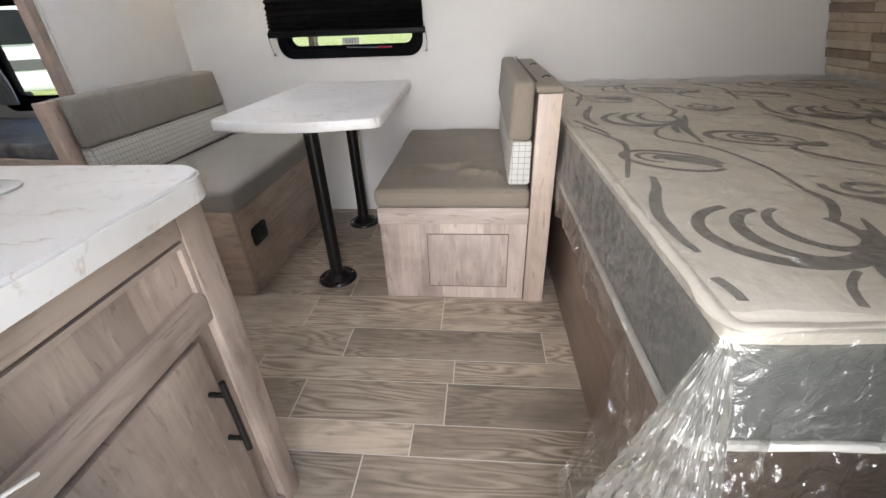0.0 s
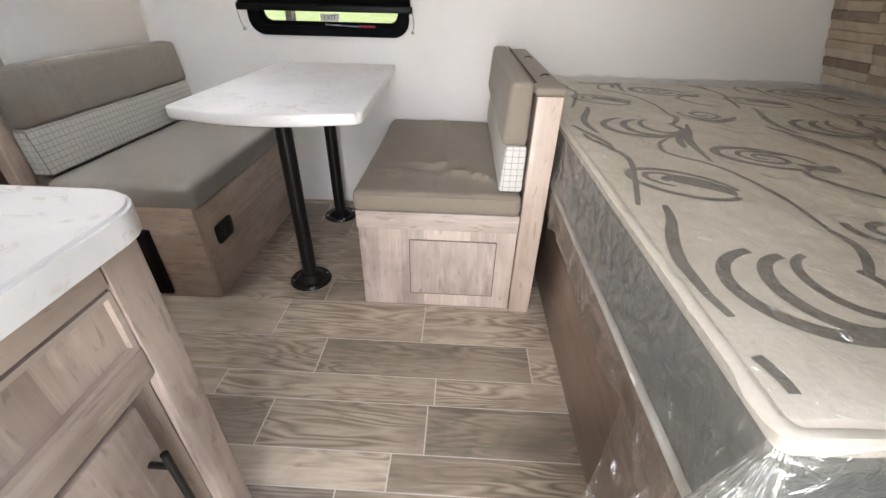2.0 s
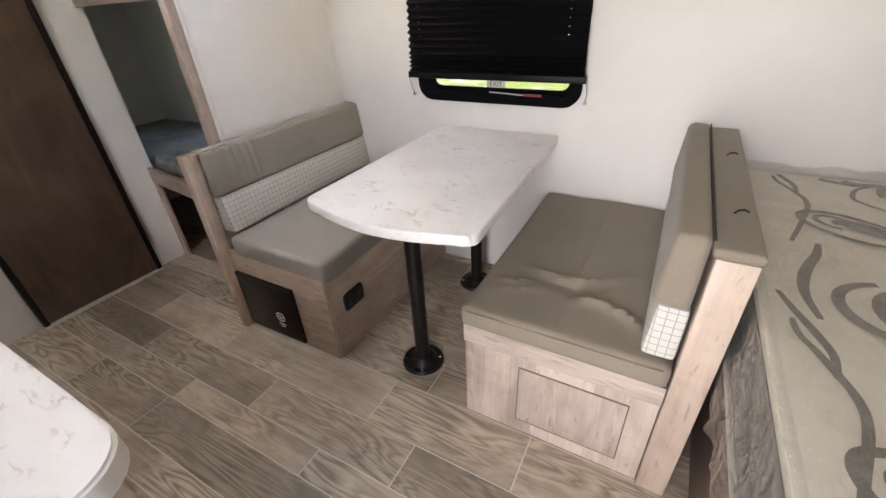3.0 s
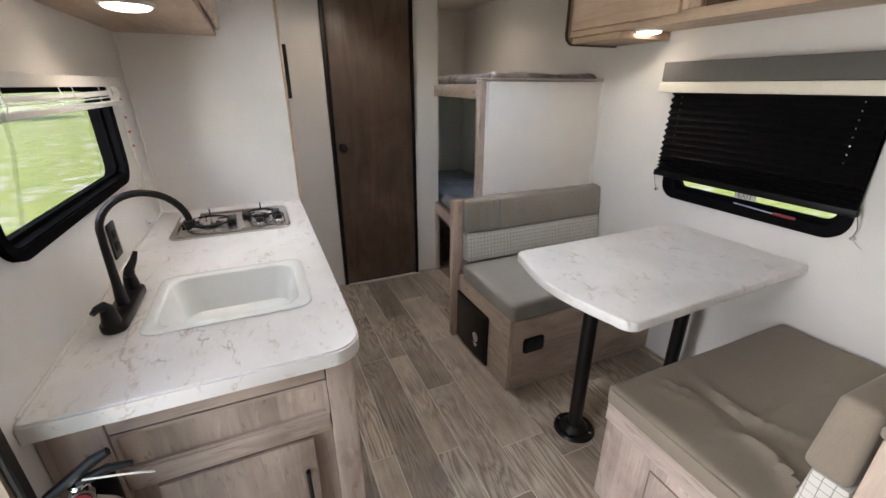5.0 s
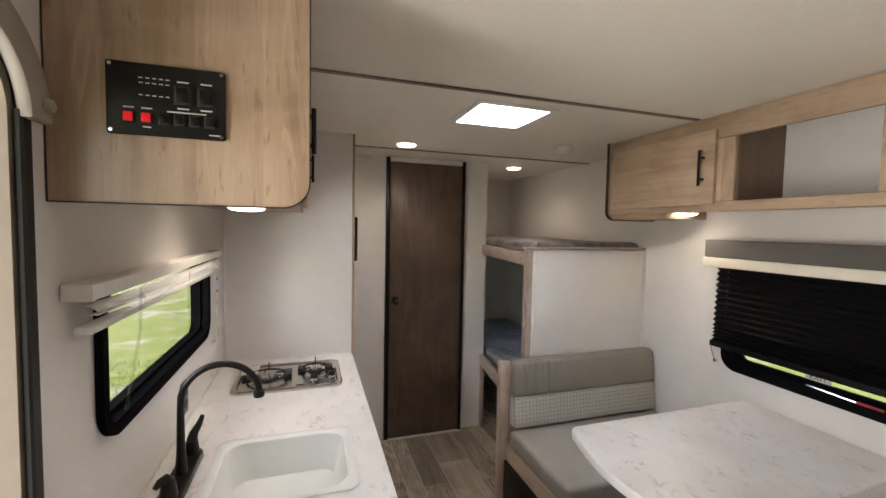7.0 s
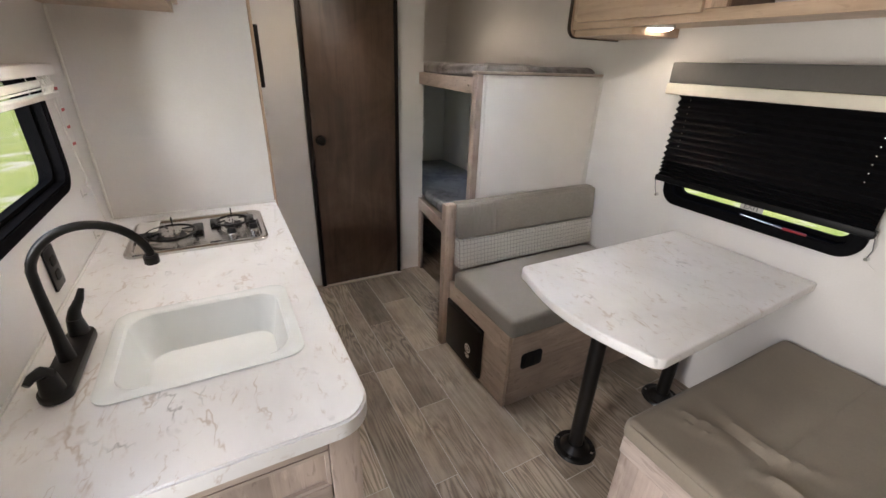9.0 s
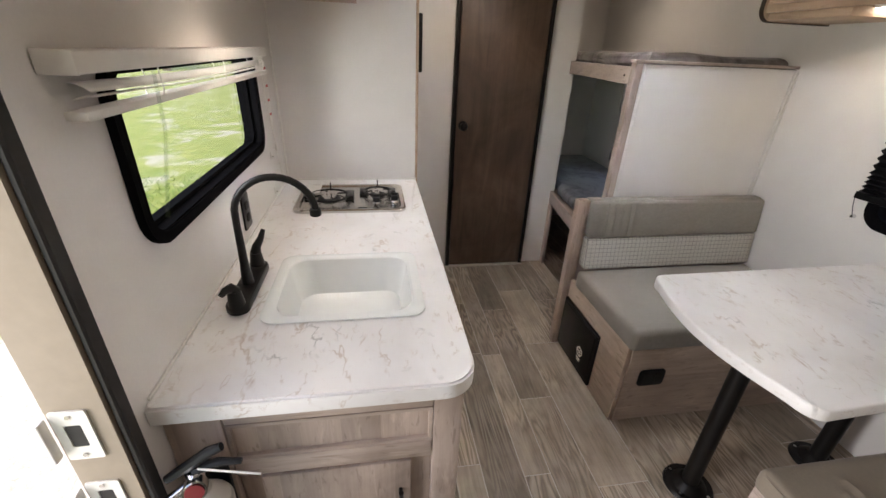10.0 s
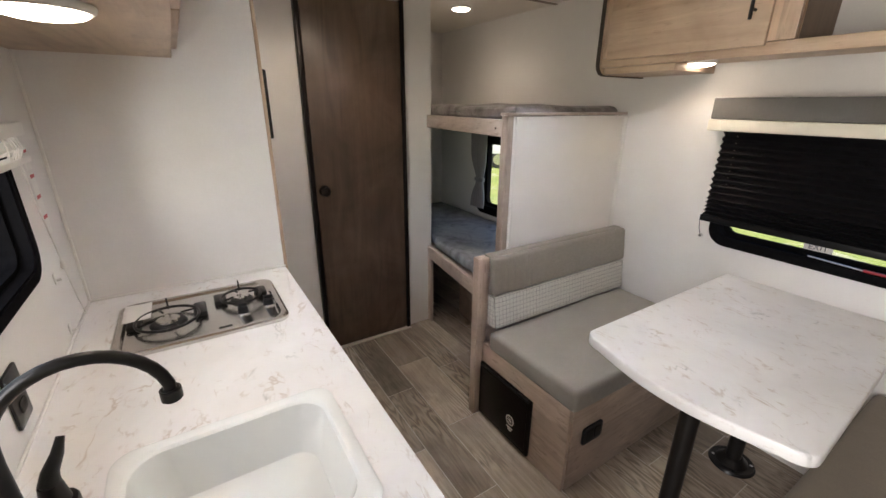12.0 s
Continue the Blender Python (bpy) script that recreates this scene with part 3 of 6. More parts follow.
def bench_a():
    b = thing("dinette_bench", "washed oak dinette bench with taupe cushions and check band", "bench", (-1.23, 1.92, 0), "dinette benches")
    part("base", box(-1.487, -0.90, 1.4592, W, 0.0, 0.392, 0.003), TAN_Y, b)
    part("end_post", box(-1.487, -1.443, 1.400, 1.458, 0.0, 0.835, 0.004), TAN_Z, b)
    part("back_board", box(-1.487, -1.45, 1.4605, W, 0.394, 0.80, 0.003), OAK_Y, b)
    part("top_cap", box(-1.488, -1.44, 1.4605, W, 0.802, 0.838, 0.005), TAUPE, b)
    part("seat_cushion", cushion(-1.40, -0.885, 1.435, W - 0.004, 0.394, 0.492, 0.022, 3), TAUPE, b)
    lean = [(-1.445, 0.50), (-1.372, 0.50), (-1.392, 0.66), (-1.445, 0.66)]
    part("lower_backrest", prism("y", lean, 1.455, W - 0.004, 0.012), PLAID, b, "white windowpane check fabric band")
    up = [(-1.4385, 0.662), (-1.388, 0.662), (-1.408, 0.838), (-1.4385, 0.838)]
    pad = prism("y", up, 1.45, W - 0.004, 0.016, 3)
    bmesh.ops.subdivide_edges(pad, edges=[e for e in pad.edges if e.calc_length() > 0.3], cuts=70)
    for v in pad.verts:
        if v.co.z > 0.67 and v.co.x > -1.425:
            near = math.exp(-((v.co.y - 1.56) / 0.06) ** 2) + math.exp(-((v.co.y - 1.66) / 0.03) ** 2)
            v.co.x += 0.005 * near * math.sin(v.co.y * 170) + 0.003 * noise.noise(v.co * 12)
    part("upper_backrest", pad, TAUPE, b)
    return b


def cushion(x0, x1, y0, y1, z0, z1, r, seed, sag=0.004):
    """A soft box with rounded edges and a slightly uneven top."""
    t = box(x0, x1, y0, y1, z0, z1, r, 3)
    bmesh.ops.subdivide_edges(t, edges=[e for e in t.edges if e.calc_length() > 0.12], cuts=9, use_grid_fill=True)
    for v in t.verts:
        k = noise.noise(Vector((v.co.x * 4 + seed, v.co.y * 4, v.co.z * 2)))
        if v.co.z > z1 - r * 1.1:
            v.co.z += sag * k
        v.co.y += 0.3 * sag * k if v.co.y < (y0 + y1) / 2 else 0
    return t


def bench_b():
    b = thing("dinette_bench", "pale washed oak dinette bench with wrinkled cushion beside the bed", "bench", (0.0, 1.92, 0), "dinette benches")
    part("base", box(-0.316, 0.258, 1.457, W, 0.0, 0.42, 0.003), OAK_Z, b)
    part("top_rail", box(-0.318, 0.258, 1.449, 1.456, 0.352, 0.42, 0.002), OAK_X, b)
    part("panel_frame", ring("y", rrect(-0.132, 0.190, 0.060, 0.308, 0.001, 1), rrect(-0.1285, 0.1865, 0.0635, 0.3045, 0.001, 1), 1.4535, 1.4575), BEDWOOD, b)
    part("access_panel", box(-0.1284, 0.1864, 1.4535, 1.4572, 0.0636, 0.3044, 0.001), OAK_Z, b)
    part("end_post", box(0.26, 0.338, 1.44, 1.475, 0.0, 0.822, 0.004), TAN_Z, b)
    part("back_board", box(0.27, 0.335, 1.477, W, 0.3, 0.815, 0.004), OAK_Y, b)
    part("back_padding", box(0.252, 0.342, 1.436, W - 0.002, 0.823, 0.848, 0.01, 3), SEATTAUPE, b)
    part("seat_cushion", wrinkled(-0.322, 0.256, 1.432, W - 0.004, 0.424, 0.50), SEATTAUPE, b)
    part("lower_backrest", prism("y", [(0.255, 0.505), (0.175, 0.505), (0.185, 0.665), (0.255, 0.665)], 1.46, W - 0.004, 0.012), PLAID, b, "white windowpane check fabric band")
    part("upper_backrest", prism("y", [(0.25, 0.667), (0.168, 0.667), (0.182, 0.86), (0.25, 0.86)], 1.45, W - 0.004, 0.018, 3), SEATTAUPE, b)
    for y in (1.62, 2.05):
        part("cover_pull", tube([(0.292, y, 0.849), (0.30, y + 0.012, 0.8525), (0.312, y + 0.018, 0.853), (0.322, y + 0.016, 0.849)], 0.0022, 6), RUBBER, b, "dark fabric pull loop")
    # dark tube laid along the seam in place of its shadow
    part("seam", tube([(0.2515, 1.452, 0.8585), (0.2515, W - 0.01, 0.8585)], 0.0022, 6), RUBBER, b, "seam with its shadow drawn as a dark tube")
    part("cushion_piping", tube([(-0.30, 1.4335, 0.488), (0.236, 1.4335, 0.488)], 0.0028, 8), SEATTAUPE, b)
    return b


def wrinkled(x0, x1, y0, y1, z0, z1):
    """The seat cushion: a loose cover with a seam down its middle and long soft folds."""
    t = cushion(x0, x1, y0, y1, z0, z1, 0.022, 8, 0.005)
    bmesh.ops.subdivide_edges(t, edges=[e for e in t.edges if e.calc_length() > 0.03 and all(v.co.z > z1 - 0.02 for v in e.verts)], cuts=4, use_grid_fill=True)

    def fold(d, w, h):
        return h * math.exp(-(d / w) ** 2)

    for v in t.verts:
        if v.co.z > z1 - 0.02:
            x, y = v.co.x, v.co.y
            keep = min(1.0, max(0.0, (y - y0 - 0.02) / 0.06), max(0.0, (x - x0 - 0.015) / 0.05), max(0.0, (x1 - 0.06 - x) / 0.06))
            wob = 0.02 * noise.noise(Vector((x * 6, y * 6, 1)))
            h = -fold(x + 0.03 + 0.3 * wob, 0.006, 0.004) * min(1.0, max(0.0, (y - y0) / 0.05))
            ring1 = math.hypot(x - 0.03, (y - 1.44) * 1.1) - 0.185 + wob
            h += keep * (fold(ring1, 0.018, 0.022) - fold(ring1 - 0.04, 0.024, 0.012)) * max(0.0, min(1.0, (x + 0.06) / 0.08))
            ridge = y - 1.70 - 0.45 * (x + 0.1) ** 2 * 4 + wob
            h += keep * (fold(ridge, 0.016, 0.018) - fold(ridge + 0.035, 0.022, 0.010)) * math.exp(-((x + 0.06) / 0.13) ** 2)
            left = (y - 1.60) - 0.35 * (x + 0.3) + wob
            h += keep * fold(left, 0.014, 0.013) * math.exp(-((x + 0.2) / 0.08) ** 2)
            left2 = (y - 1.545) - 0.5 * (x + 0.3) + wob
            h += keep * fold(left2, 0.012, 0.010) * math.exp(-((x + 0.18) / 0.09) ** 2)
            v.co.z += h + 0.004 * noise.noise(v.co * 9)
    return t


bench_a()
bench_b()


def table():
    t = thing("dinette_table", "white marble-look dinette table on two black pedestal legs", "table", (-0.6, 1.9, 0))
    x0, x1 = -0.875, -0.262
    left = [(x0 + 0.06 - 0.06 * math.cos(a), 1.452 - 0.045 * math.sin(a)) for a in [k * math.pi / 2 / 7 for k in range(8)]]
    front = [(x0 + 0.06 + (x1 - x0 - 0.12) * u, 1.407 - 0.045 * math.sin(math.pi * u)) for u in [k / 14 for k in range(1, 14)]]
    right = [(x1 - 0.06 + 0.06 * math.sin(a), 1.452 - 0.045 * math.cos(a)) for a in [k * math.pi / 2 / 7 for k in range(8)]]
    pts = [(-0.300, W - 0.008), (-0.880, W - 0.008)] + left + front + right
    part("tabletop", prism("z", pts, 0.726, 0.762, 0.006, 3), MARBLE, t)
    for x, y in ((-0.582, 1.59), (-0.61, 2.19)):
        leg = part("leg", cyl((x, y, 0.02), (x, y, 0.724), 0.029, seg=28), BLACKMETAL, t)
        base = cyl((x, y, 0.001), (x, y, 0.014), 0.088, 0.082, 40, 0.003)
        cyl((x, y, 0.014), (x, y, 0.04), 0.062, 0.036, 32, 0.002, base)
        part("floor_flange", base, BLACKMETAL, leg)
        for k in range(4):
            a = k * math.pi / 2 + 0.5
            part("screw", cyl((x + 0.07 * math.cos(a), y + 0.07 * math.sin(a), 0.012), (x + 0.07 * math.cos(a), y + 0.07 * math.sin(a), 0.017), 0.006, seg=10), CHROME, leg)
        part("top_plate", cyl((x, y, 0.706), (x, y, 0.7255), 0.045, 0.075, 28, 0.002), BLACKMETAL, leg)
    return t


table()

# ---- bed ----
bed = thing("bed_base", "brown wood-look bed platform below the mattress", "bed", (1.05, 1.4, 0))
part("side_panel", box(0.405, 0.425, 0.56, W, 0.0, 0.495, 0.002), BEDWOOD, bed)
part("front_panel", box(0.427, FRONT, 0.56, 0.58, 0.0, 0.495, 0.002), LINER, bed)
part("deck", box(0.427, FRONT, 0.582, W, 0.47, 0.495), LINER, bed)


def front_edge(x):
    """The foot edge of the mattress, which slants away at the corner by the door."""
    return 0.437 + 0.06 * (min(x, 0.56) - 0.405)


def bed_outline(x0, x1, y1, e):
    pts = [(x1 - e, y1 - e), (x0 + e, y1 - e), (x0 + e, 0.52)]
    pts += [(x0 + e + 0.014 * (1 - math.cos(a)), 0.452 + e - 0.014 * math.sin(a)) for a in [k * math.pi / 2 / 5 for k in range(6)]]
    pts += [(x, front_edge(x) + e) for x in (0.44, 0.49, 0.55)]
    return pts + [(0.60, front_edge(0.6) + e), (x1 - e, front_edge(0.6) + e)]


def mattress():
    m = thing("mattress", "beige mattress with grey scroll print and grey border, still wrapped", "mattress", (1.05, 1.4, 0.5))
    x0, x1, y1, z0, z1 = 0.370, FRONT - 0.03, W - 0.02, 0.50, 0.703
    core = prism("z", bed_outline(x0, x1, y1, 0.0), z0, z1 - 0.012, 0.012)
    part("border", core, MATGREY, m, "grey fabric side border")
    top = prism("z", bed_outline(x0, x1, y1, 0.006), z1 - 0.014, z1 + 0.008, 0.008, 3)
    part("quilted_top", top, QUILT, m)
    # flat binding tape folded over the upper edge: up the side, round, and on to the top
    tape = BM()
    rows_ = []
    for e, z in ((-0.0012, z1 - 0.010), (-0.0025, z1 - 0.002), (0.0, z1 + 0.006), (0.006, z1 + 0.0095), (0.016, z1 + 0.0092), (0.019, z1 + 0.0075)):
        rows_.append([tape.verts.new((a, b, z + 0.0012 * noise.noise(Vector((a * 30, b * 30, e * 50))))) for a, b in bed_outline(x0, x1, y1, e)])
    for ra, rb in zip(rows_, rows_[1:]):
        for k in range(len(ra)):
            tape.faces.new((ra[k], ra[(k + 1) % len(ra)], rb[(k + 1) % len(ra)], rb[k]))
    part("binding_tape", tape, TAPE, m, "cream binding tape")
    pts = [(a, b, z0 + 0.012) for a, b in bed_outline(x0, x1, y1, -0.006)]
    part("piping", tube(pts + pts[:1], 0.008, 8), PIPING, m, "white edge piping")
    return m


MATTRESS = mattress()

# ---- kitchen run ----
CT = 0.85
base = thing("kitchen_base_cabinet", "washed oak kitchen base cabinet with a framed end door", "cabinet", (-1.05, 0.34, 0))
part("body", box(PART + 0.002, -0.409, K + 0.002, 0.63, 0.06, 0.66), SHADED_OAK_Z, base)
part("front_apron", box(PART + 0.002, -0.409, 0.606, 0.63, 0.661, CT - 0.042), SHADED_OAK_Z, base)
part("plinth", box(PART + 0.002, -0.42, K + 0.002, 0.58, 0.0, 0.058), SHADED_OAK_X, base)


def kitchen_end():
    x = -0.407
    for nm, y0, y1, z0, z1, m in (("stile", 0.570, 0.634, 0.0, 0.806, SHADED_OAK_Z), ("stile", K + 0.002, 0.142, 0.0, 0.806, SHADED_OAK_Z), ("top_rail", 0.144, 0.568, 0.758, 0.806, SHADED_OAK_Y), ("mid_rail", 0.144, 0.568, 0.60, 0.652, SHADED_OAK_Y), ("bottom_rail", 0.144, 0.568, 0.0, 0.06, SHADED_OAK_Y)):
        part(nm, box(x, x + 0.022, y0, y1, z0, z1, 0.004), m, base)
    part("false_drawer_panel", box(x, x + 0.009, 0.144, 0.568, 0.652, 0.752), SHADED_OAK_Z, base)
    part("panel_bead", ring("x", rrect(0.144, 0.568, 0.652, 0.752, 0.001, 1), rrect(0.152, 0.560, 0.660, 0.744, 0.001, 1), x + 0.009, x + 0.018), SHADED_OAK_Y, base)
    d = part("door", box(x + 0.003, x + 0.02, 0.19, 0.522, 0.075, 0.588, 0.004), SHADED_OAK_Z, base)
    part("door_recess", box(x, x + 0.003, 0.144, 0.568, 0.06, 0.60), SHADED_OAK_Z, base)
    bar = cyl((x + 0.052, 0.496, 0.345), (x + 0.052, 0.496, 0.522), 0.0058, seg=14, bev=0.001)
    for z in (0.375, 0.49):
        cyl((x + 0.02, 0.496, z), (x + 0.052, 0.496, z), 0.005, seg=10, bm=bar)
    part("handle", bar, BLACKMETAL, d, "black bar handle")


kitchen_end()

tall = thing("refrigerator_cabinet", "tall off-white refrigerator enclosure with a wood edge and black handle", "cabinet", (-2.08, 0.34, 0))
part("body", box(BATH, PART - 0.032, K + 0.002, 0.62, 0.0, C - 0.001), WALL, tall)
part("door_panel", box(BATH + 0.05, PART - 0.045, 0.62, 0.648, 0.9, C - 0.03, 0.003), WALL, tall)
part("lower_door", box(BATH + 0.05, PART - 0.045, 0.62, 0.648, 0.04, 0.88, 0.003), WALL, tall)
part("edge_trim", box(PART - 0.036, PART + 0.001, 0.656, 0.668, 0.0, C - 0.002, 0.002), HONEY_Z, tall, "narrow wood edge strip")
hb = box(-1.86, -1.835, 0.672, 0.692, 1.345, 1.59, 0.006)
for z in (1.37, 1.565):
    box(-1.858, -1.837, 0.648, 0.674, z - 0.012, z + 0.012, 0.002, bm=hb)
part("handle", hb, BLACKMETAL, tall, "black upright handle")

# ---- countertop, sink, tap, cooktop ----
top = BM()
SX0, SX1, SY0, SY1 = -0.925, -0.607, 0.19, 0.558
outer = rrect(PART + 0.004, -0.354, K + 0.002, 0.660, [0.072, 0.001, 0.001, 0.003], 6)
inner = rrect(SX0, SX1, SY0, SY1, 0.05, 6)
ring("z", outer, inner, CT - 0.04, CT - 0.0005, top)
es = [e for e in top.edges if all(abs(v.co.z - (CT - 0.0005)) < 1e-4 and (v.co.y > 0.6 or v.co.x > -0.43) for v in e.verts) and any(abs(f.normal.z) < 0.5 for f in e.link_faces)]
bmesh.ops.bevel(top, geom=es, offset=0.005, segments=2, affect="EDGES")
counter = thing("countertop", "white marble-look laminate kitchen countertop with a rounded corner", "countertop", (-1.05, 0.34, CT - 0.04))
part("slab", top, MARBLE, counter)
part("caulk_line", box(PART + 0.004, -0.375, K, K + 0.006, CT, CT + 0.007, 0.002), WHITE, counter)
part("caulk_line", box(PART + 0.001, PART + 0.008, K + 0.006, 0.66, CT, CT + 0.007, 0.002), WHITE, counter)


def sink():
    s = thing("kitchen_sink", "white drop-in plastic kitchen sink bowl", "sink", (-0.77, 0.38, CT - 0.13))
    bm = BM()
    rings_ = []
    for ex, z, r in ((0.018, CT + 0.001, 0.04), (0.018, CT + 0.003, 0.04), (0.013, CT + 0.0055, 0.04), (-0.006, CT + 0.005, 0.05), (-0.012, CT + 0.0, 0.055), (-0.026, CT - 0.07, 0.055), (-0.036, CT - 0.108, 0.05), (-0.058, CT - 0.121, 0.04), (-0.13, CT - 0.126, 0.02)):
        rings_.append([bm.verts.new((a, b, z)) for a, b in rrect(SX0 - ex, SX1 + ex, SY0 - ex, SY1 + ex, r, 6)])
    for ra, rb in zip(rings_, rings_[1:]):
        for k in range(len(ra)):
            bm.faces.new((ra[k], ra[(k + 1) % len(ra)], rb[(k + 1) % len(ra)], rb[k]))
    bm.faces.new(rings_[-1])
    part("bowl", bm, PORCELAIN, s)
    part("drain", cyl((-0.70, 0.38, CT - 0.126), (-0.70, 0.38, CT - 0.122), 0.036, 0.04, 28, 0.001), CHROME, s)


sink()


def tap():
    t = thing("kitchen_faucet", "matte black gooseneck kitchen faucet with two lever handles", "faucet", (-0.75, 0.112, CT))
    part("base_plate", prism("z", rrect(-0.88, -0.628, 0.090, 0.146, 0.027, 6), CT + 0.001, CT + 0.026, 0.006), BLACKMETAL, t)
    c = Vector((-0.75, 0.118, CT + 0.026))
    path = [c + Vector((0, 0, z)) for z in (0.0, 0.06, 0.165)]
    R = 0.096
    d = Vector((-0.06, 1.0, 0)).normalized()
    for k in range(1, 17):
        a = math.pi * 0.93 * k / 16
        path.append(c + Vector((0, 0, 0.188)) + d * (R - R * math.cos(a)) + Vector((0, 0, R * math.sin(a))))
    path.append(path[-1] + Vector((0, 0, -0.016)))
    part("spout", tube(path, [0.0155, 0.0108] + [0.0088] * (len(path) - 2), 16), BLACKMETAL, t)
    part("aerator", cyl(path[-1] + Vector((0, 0, 0.008)), path[-1] + Vector((0, 0, -0.012)), 0.0145, seg=18, bev=0.002), BLACKMETAL, t)
    for x, lean in ((-0.852, -0.02), (-0.648, 0.03)):
        h = part("handle_body", cyl((x, 0.118, CT + 0.02), (x, 0.118, CT + 0.066), 0.021, 0.0145, 22, 0.003), BLACKMETAL, t)
        tip = [(x, 0.118, CT + 0.062), (x - 0.006, 0.122, CT + 0.08), (x - 0.022, 0.132, CT + 0.098), (x - 0.036, 0.138, CT + 0.118)] if lean < 0 else [(x, 0.118, CT + 0.062), (x + 0.006, 0.114, CT + 0.074), (x + 0.022, 0.106, CT + 0.076), (x + 0.034, 0.10, CT + 0.070)]
        part("lever", tube(tip, [0.015, 0.012, 0.009, 0.006], 12), BLACKMETAL, h)


tap()


def cooktop():
    s = thing("gas_cooktop", "stainless two-burner gas cooktop with black grates", "cooktop", (-1.47, 0.356, CT))
    x0, x1, y0, y1 = -1.645, -1.305, 0.132, 0.578
    bm = BM()
    rr = []
    for e, z in ((0, CT + 0.001), (0, CT + 0.010), (-0.006, CT + 0.014), (-0.018, CT + 0.013), (-0.025, CT + 0.007)):
        rr.append([bm.verts.new((a, b, z)) for a, b in rrect(x0 - e, x1 + e, y0 - e, y1 + e, 0.035, 5)])
    for ra, rb in zip(rr, rr[1:]):
        for k in range(len(ra)):
            bm.faces.new((ra[k], ra[(k + 1) % len(ra)], rb[(k + 1) % len(ra)], rb[k]))
    bm.faces.new(rr[-1])
    part("tray", bm, STEEL, s, "brushed stainless tray")
    zt = CT + 0.007
    for cx, cy, r in ((-1.458, 0.262, 0.080), (-1.510, 0.466, 0.058)):
        bn = part("burner", cyl((cx, cy, zt), (cx, cy, zt + 0.009), r * 0.62, r * 0.52, 28, 0.002), BLACKMETAL, s)
        part("burner_cap", cyl((cx, cy, zt + 0.0092), (cx, cy, zt + 0.015), r * 0.40, r * 0.37, 28, 0.002), STEEL, bn)
        g = tube([(cx + r * math.cos(a), cy + r * math.sin(a), zt + 0.016) for a in [k * math.tau / 40 for k in range(41)]], 0.0042, 8)
        for k in range(4):
            a = k * math.pi / 2 + 0.35
            ca, sa = math.cos(a), math.sin(a)
            tube([(cx + r * 0.45 * ca, cy + r * 0.45 * sa, zt + 0.021), (cx + r * ca, cy + r * sa, zt + 0.017)], 0.0032, 6, g)
        part("grate", g, BLACKMETAL, s, "black wire pan support")
        part("grate_post", tube([(cx - 1.0 * r, cy, zt + 0.01), (cx - 1.0 * r, cy, zt + 0.048)], 0.0028, 6), BLACKMETAL, s)
        for sy in (-1, 1):
            part("grate_plate", prism("z", rrect(cx - 0.95 * r, cx + 0.15 * r, cy + sy * 1.05 * r - 0.018, cy + sy * 1.05 * r + 0.018, 0.008, 3), zt + 0.002, zt + 0.015, 0.003), BLACKMETAL, s, "black pressed-steel grate end")
    for kx, ky in ((-1.415, 0.459), (-1.434, 0.536)):
        k = part("control_knob", cyl((kx, ky, zt), (kx, ky, zt + 0.022), 0.0165, 0.0140, 20, 0.002), BLACK, s)
        part("knob_grip", box(kx - 0.0035, kx + 0.0035, ky - 0.013, ky + 0.013, zt + 0.022, zt + 0.033, 0.002), BLACK, k)
        part("knob_ring", cyl((kx, ky, zt), (kx, ky, zt + 0.003), 0.0195, 0.0185, 20), CHROME, k)
    part("lettering_bar", box(-1.352, -1.344, 0.385, 0.42, zt + 0.0005, zt + 0.0009), RUBBER, s)
    bm = BM()
    rows_ = [[bm.verts.new((-1.60 + 0.12 * i / 8, 0.15 + 0.07 * j / 5, zt + 0.018 + 0.006 * noise.noise(Vector((i * 0.5, j * 0.5, 4))))) for j in range(6)] for i in range(9)]
    for i in range(8):
        for j in range(5):
            bm.faces.new((rows_[i][j], rows_[i + 1][j], rows_[i + 1][j + 1], rows_[i][j + 1]))
    pt = part("paper_tag", bm, WHITE, s, "crumpled white paper tag")
    pt.modifiers.new("sheet", "SOLIDIFY").thickness = 0.0006


cooktop()


def plate_outlet(name, axis, at, label):
    x, z = at
    o = thing(name, label, "outlet", (x, K, z))
    part("cover_plate", prism("y", rrect(x - 0.036, x + 0.036, z - 0.057, z + 0.057, 0.006, 3), K + 0.001, K + 0.007, 0.002), BLACK, o)
    for dz in (-0.02, 0.02):
        part("receptacle", prism("y", rrect(x - 0.016, x + 0.016, z + dz - 0.013, z + dz + 0.013, 0.008, 4), K + 0.007, K + 0.010, 0.001), RUBBER, o)


plate_outlet("wall_outlet", "y", (-1.085, 0.95), "black duplex wall outlet above the counter")

# ---- windows ----


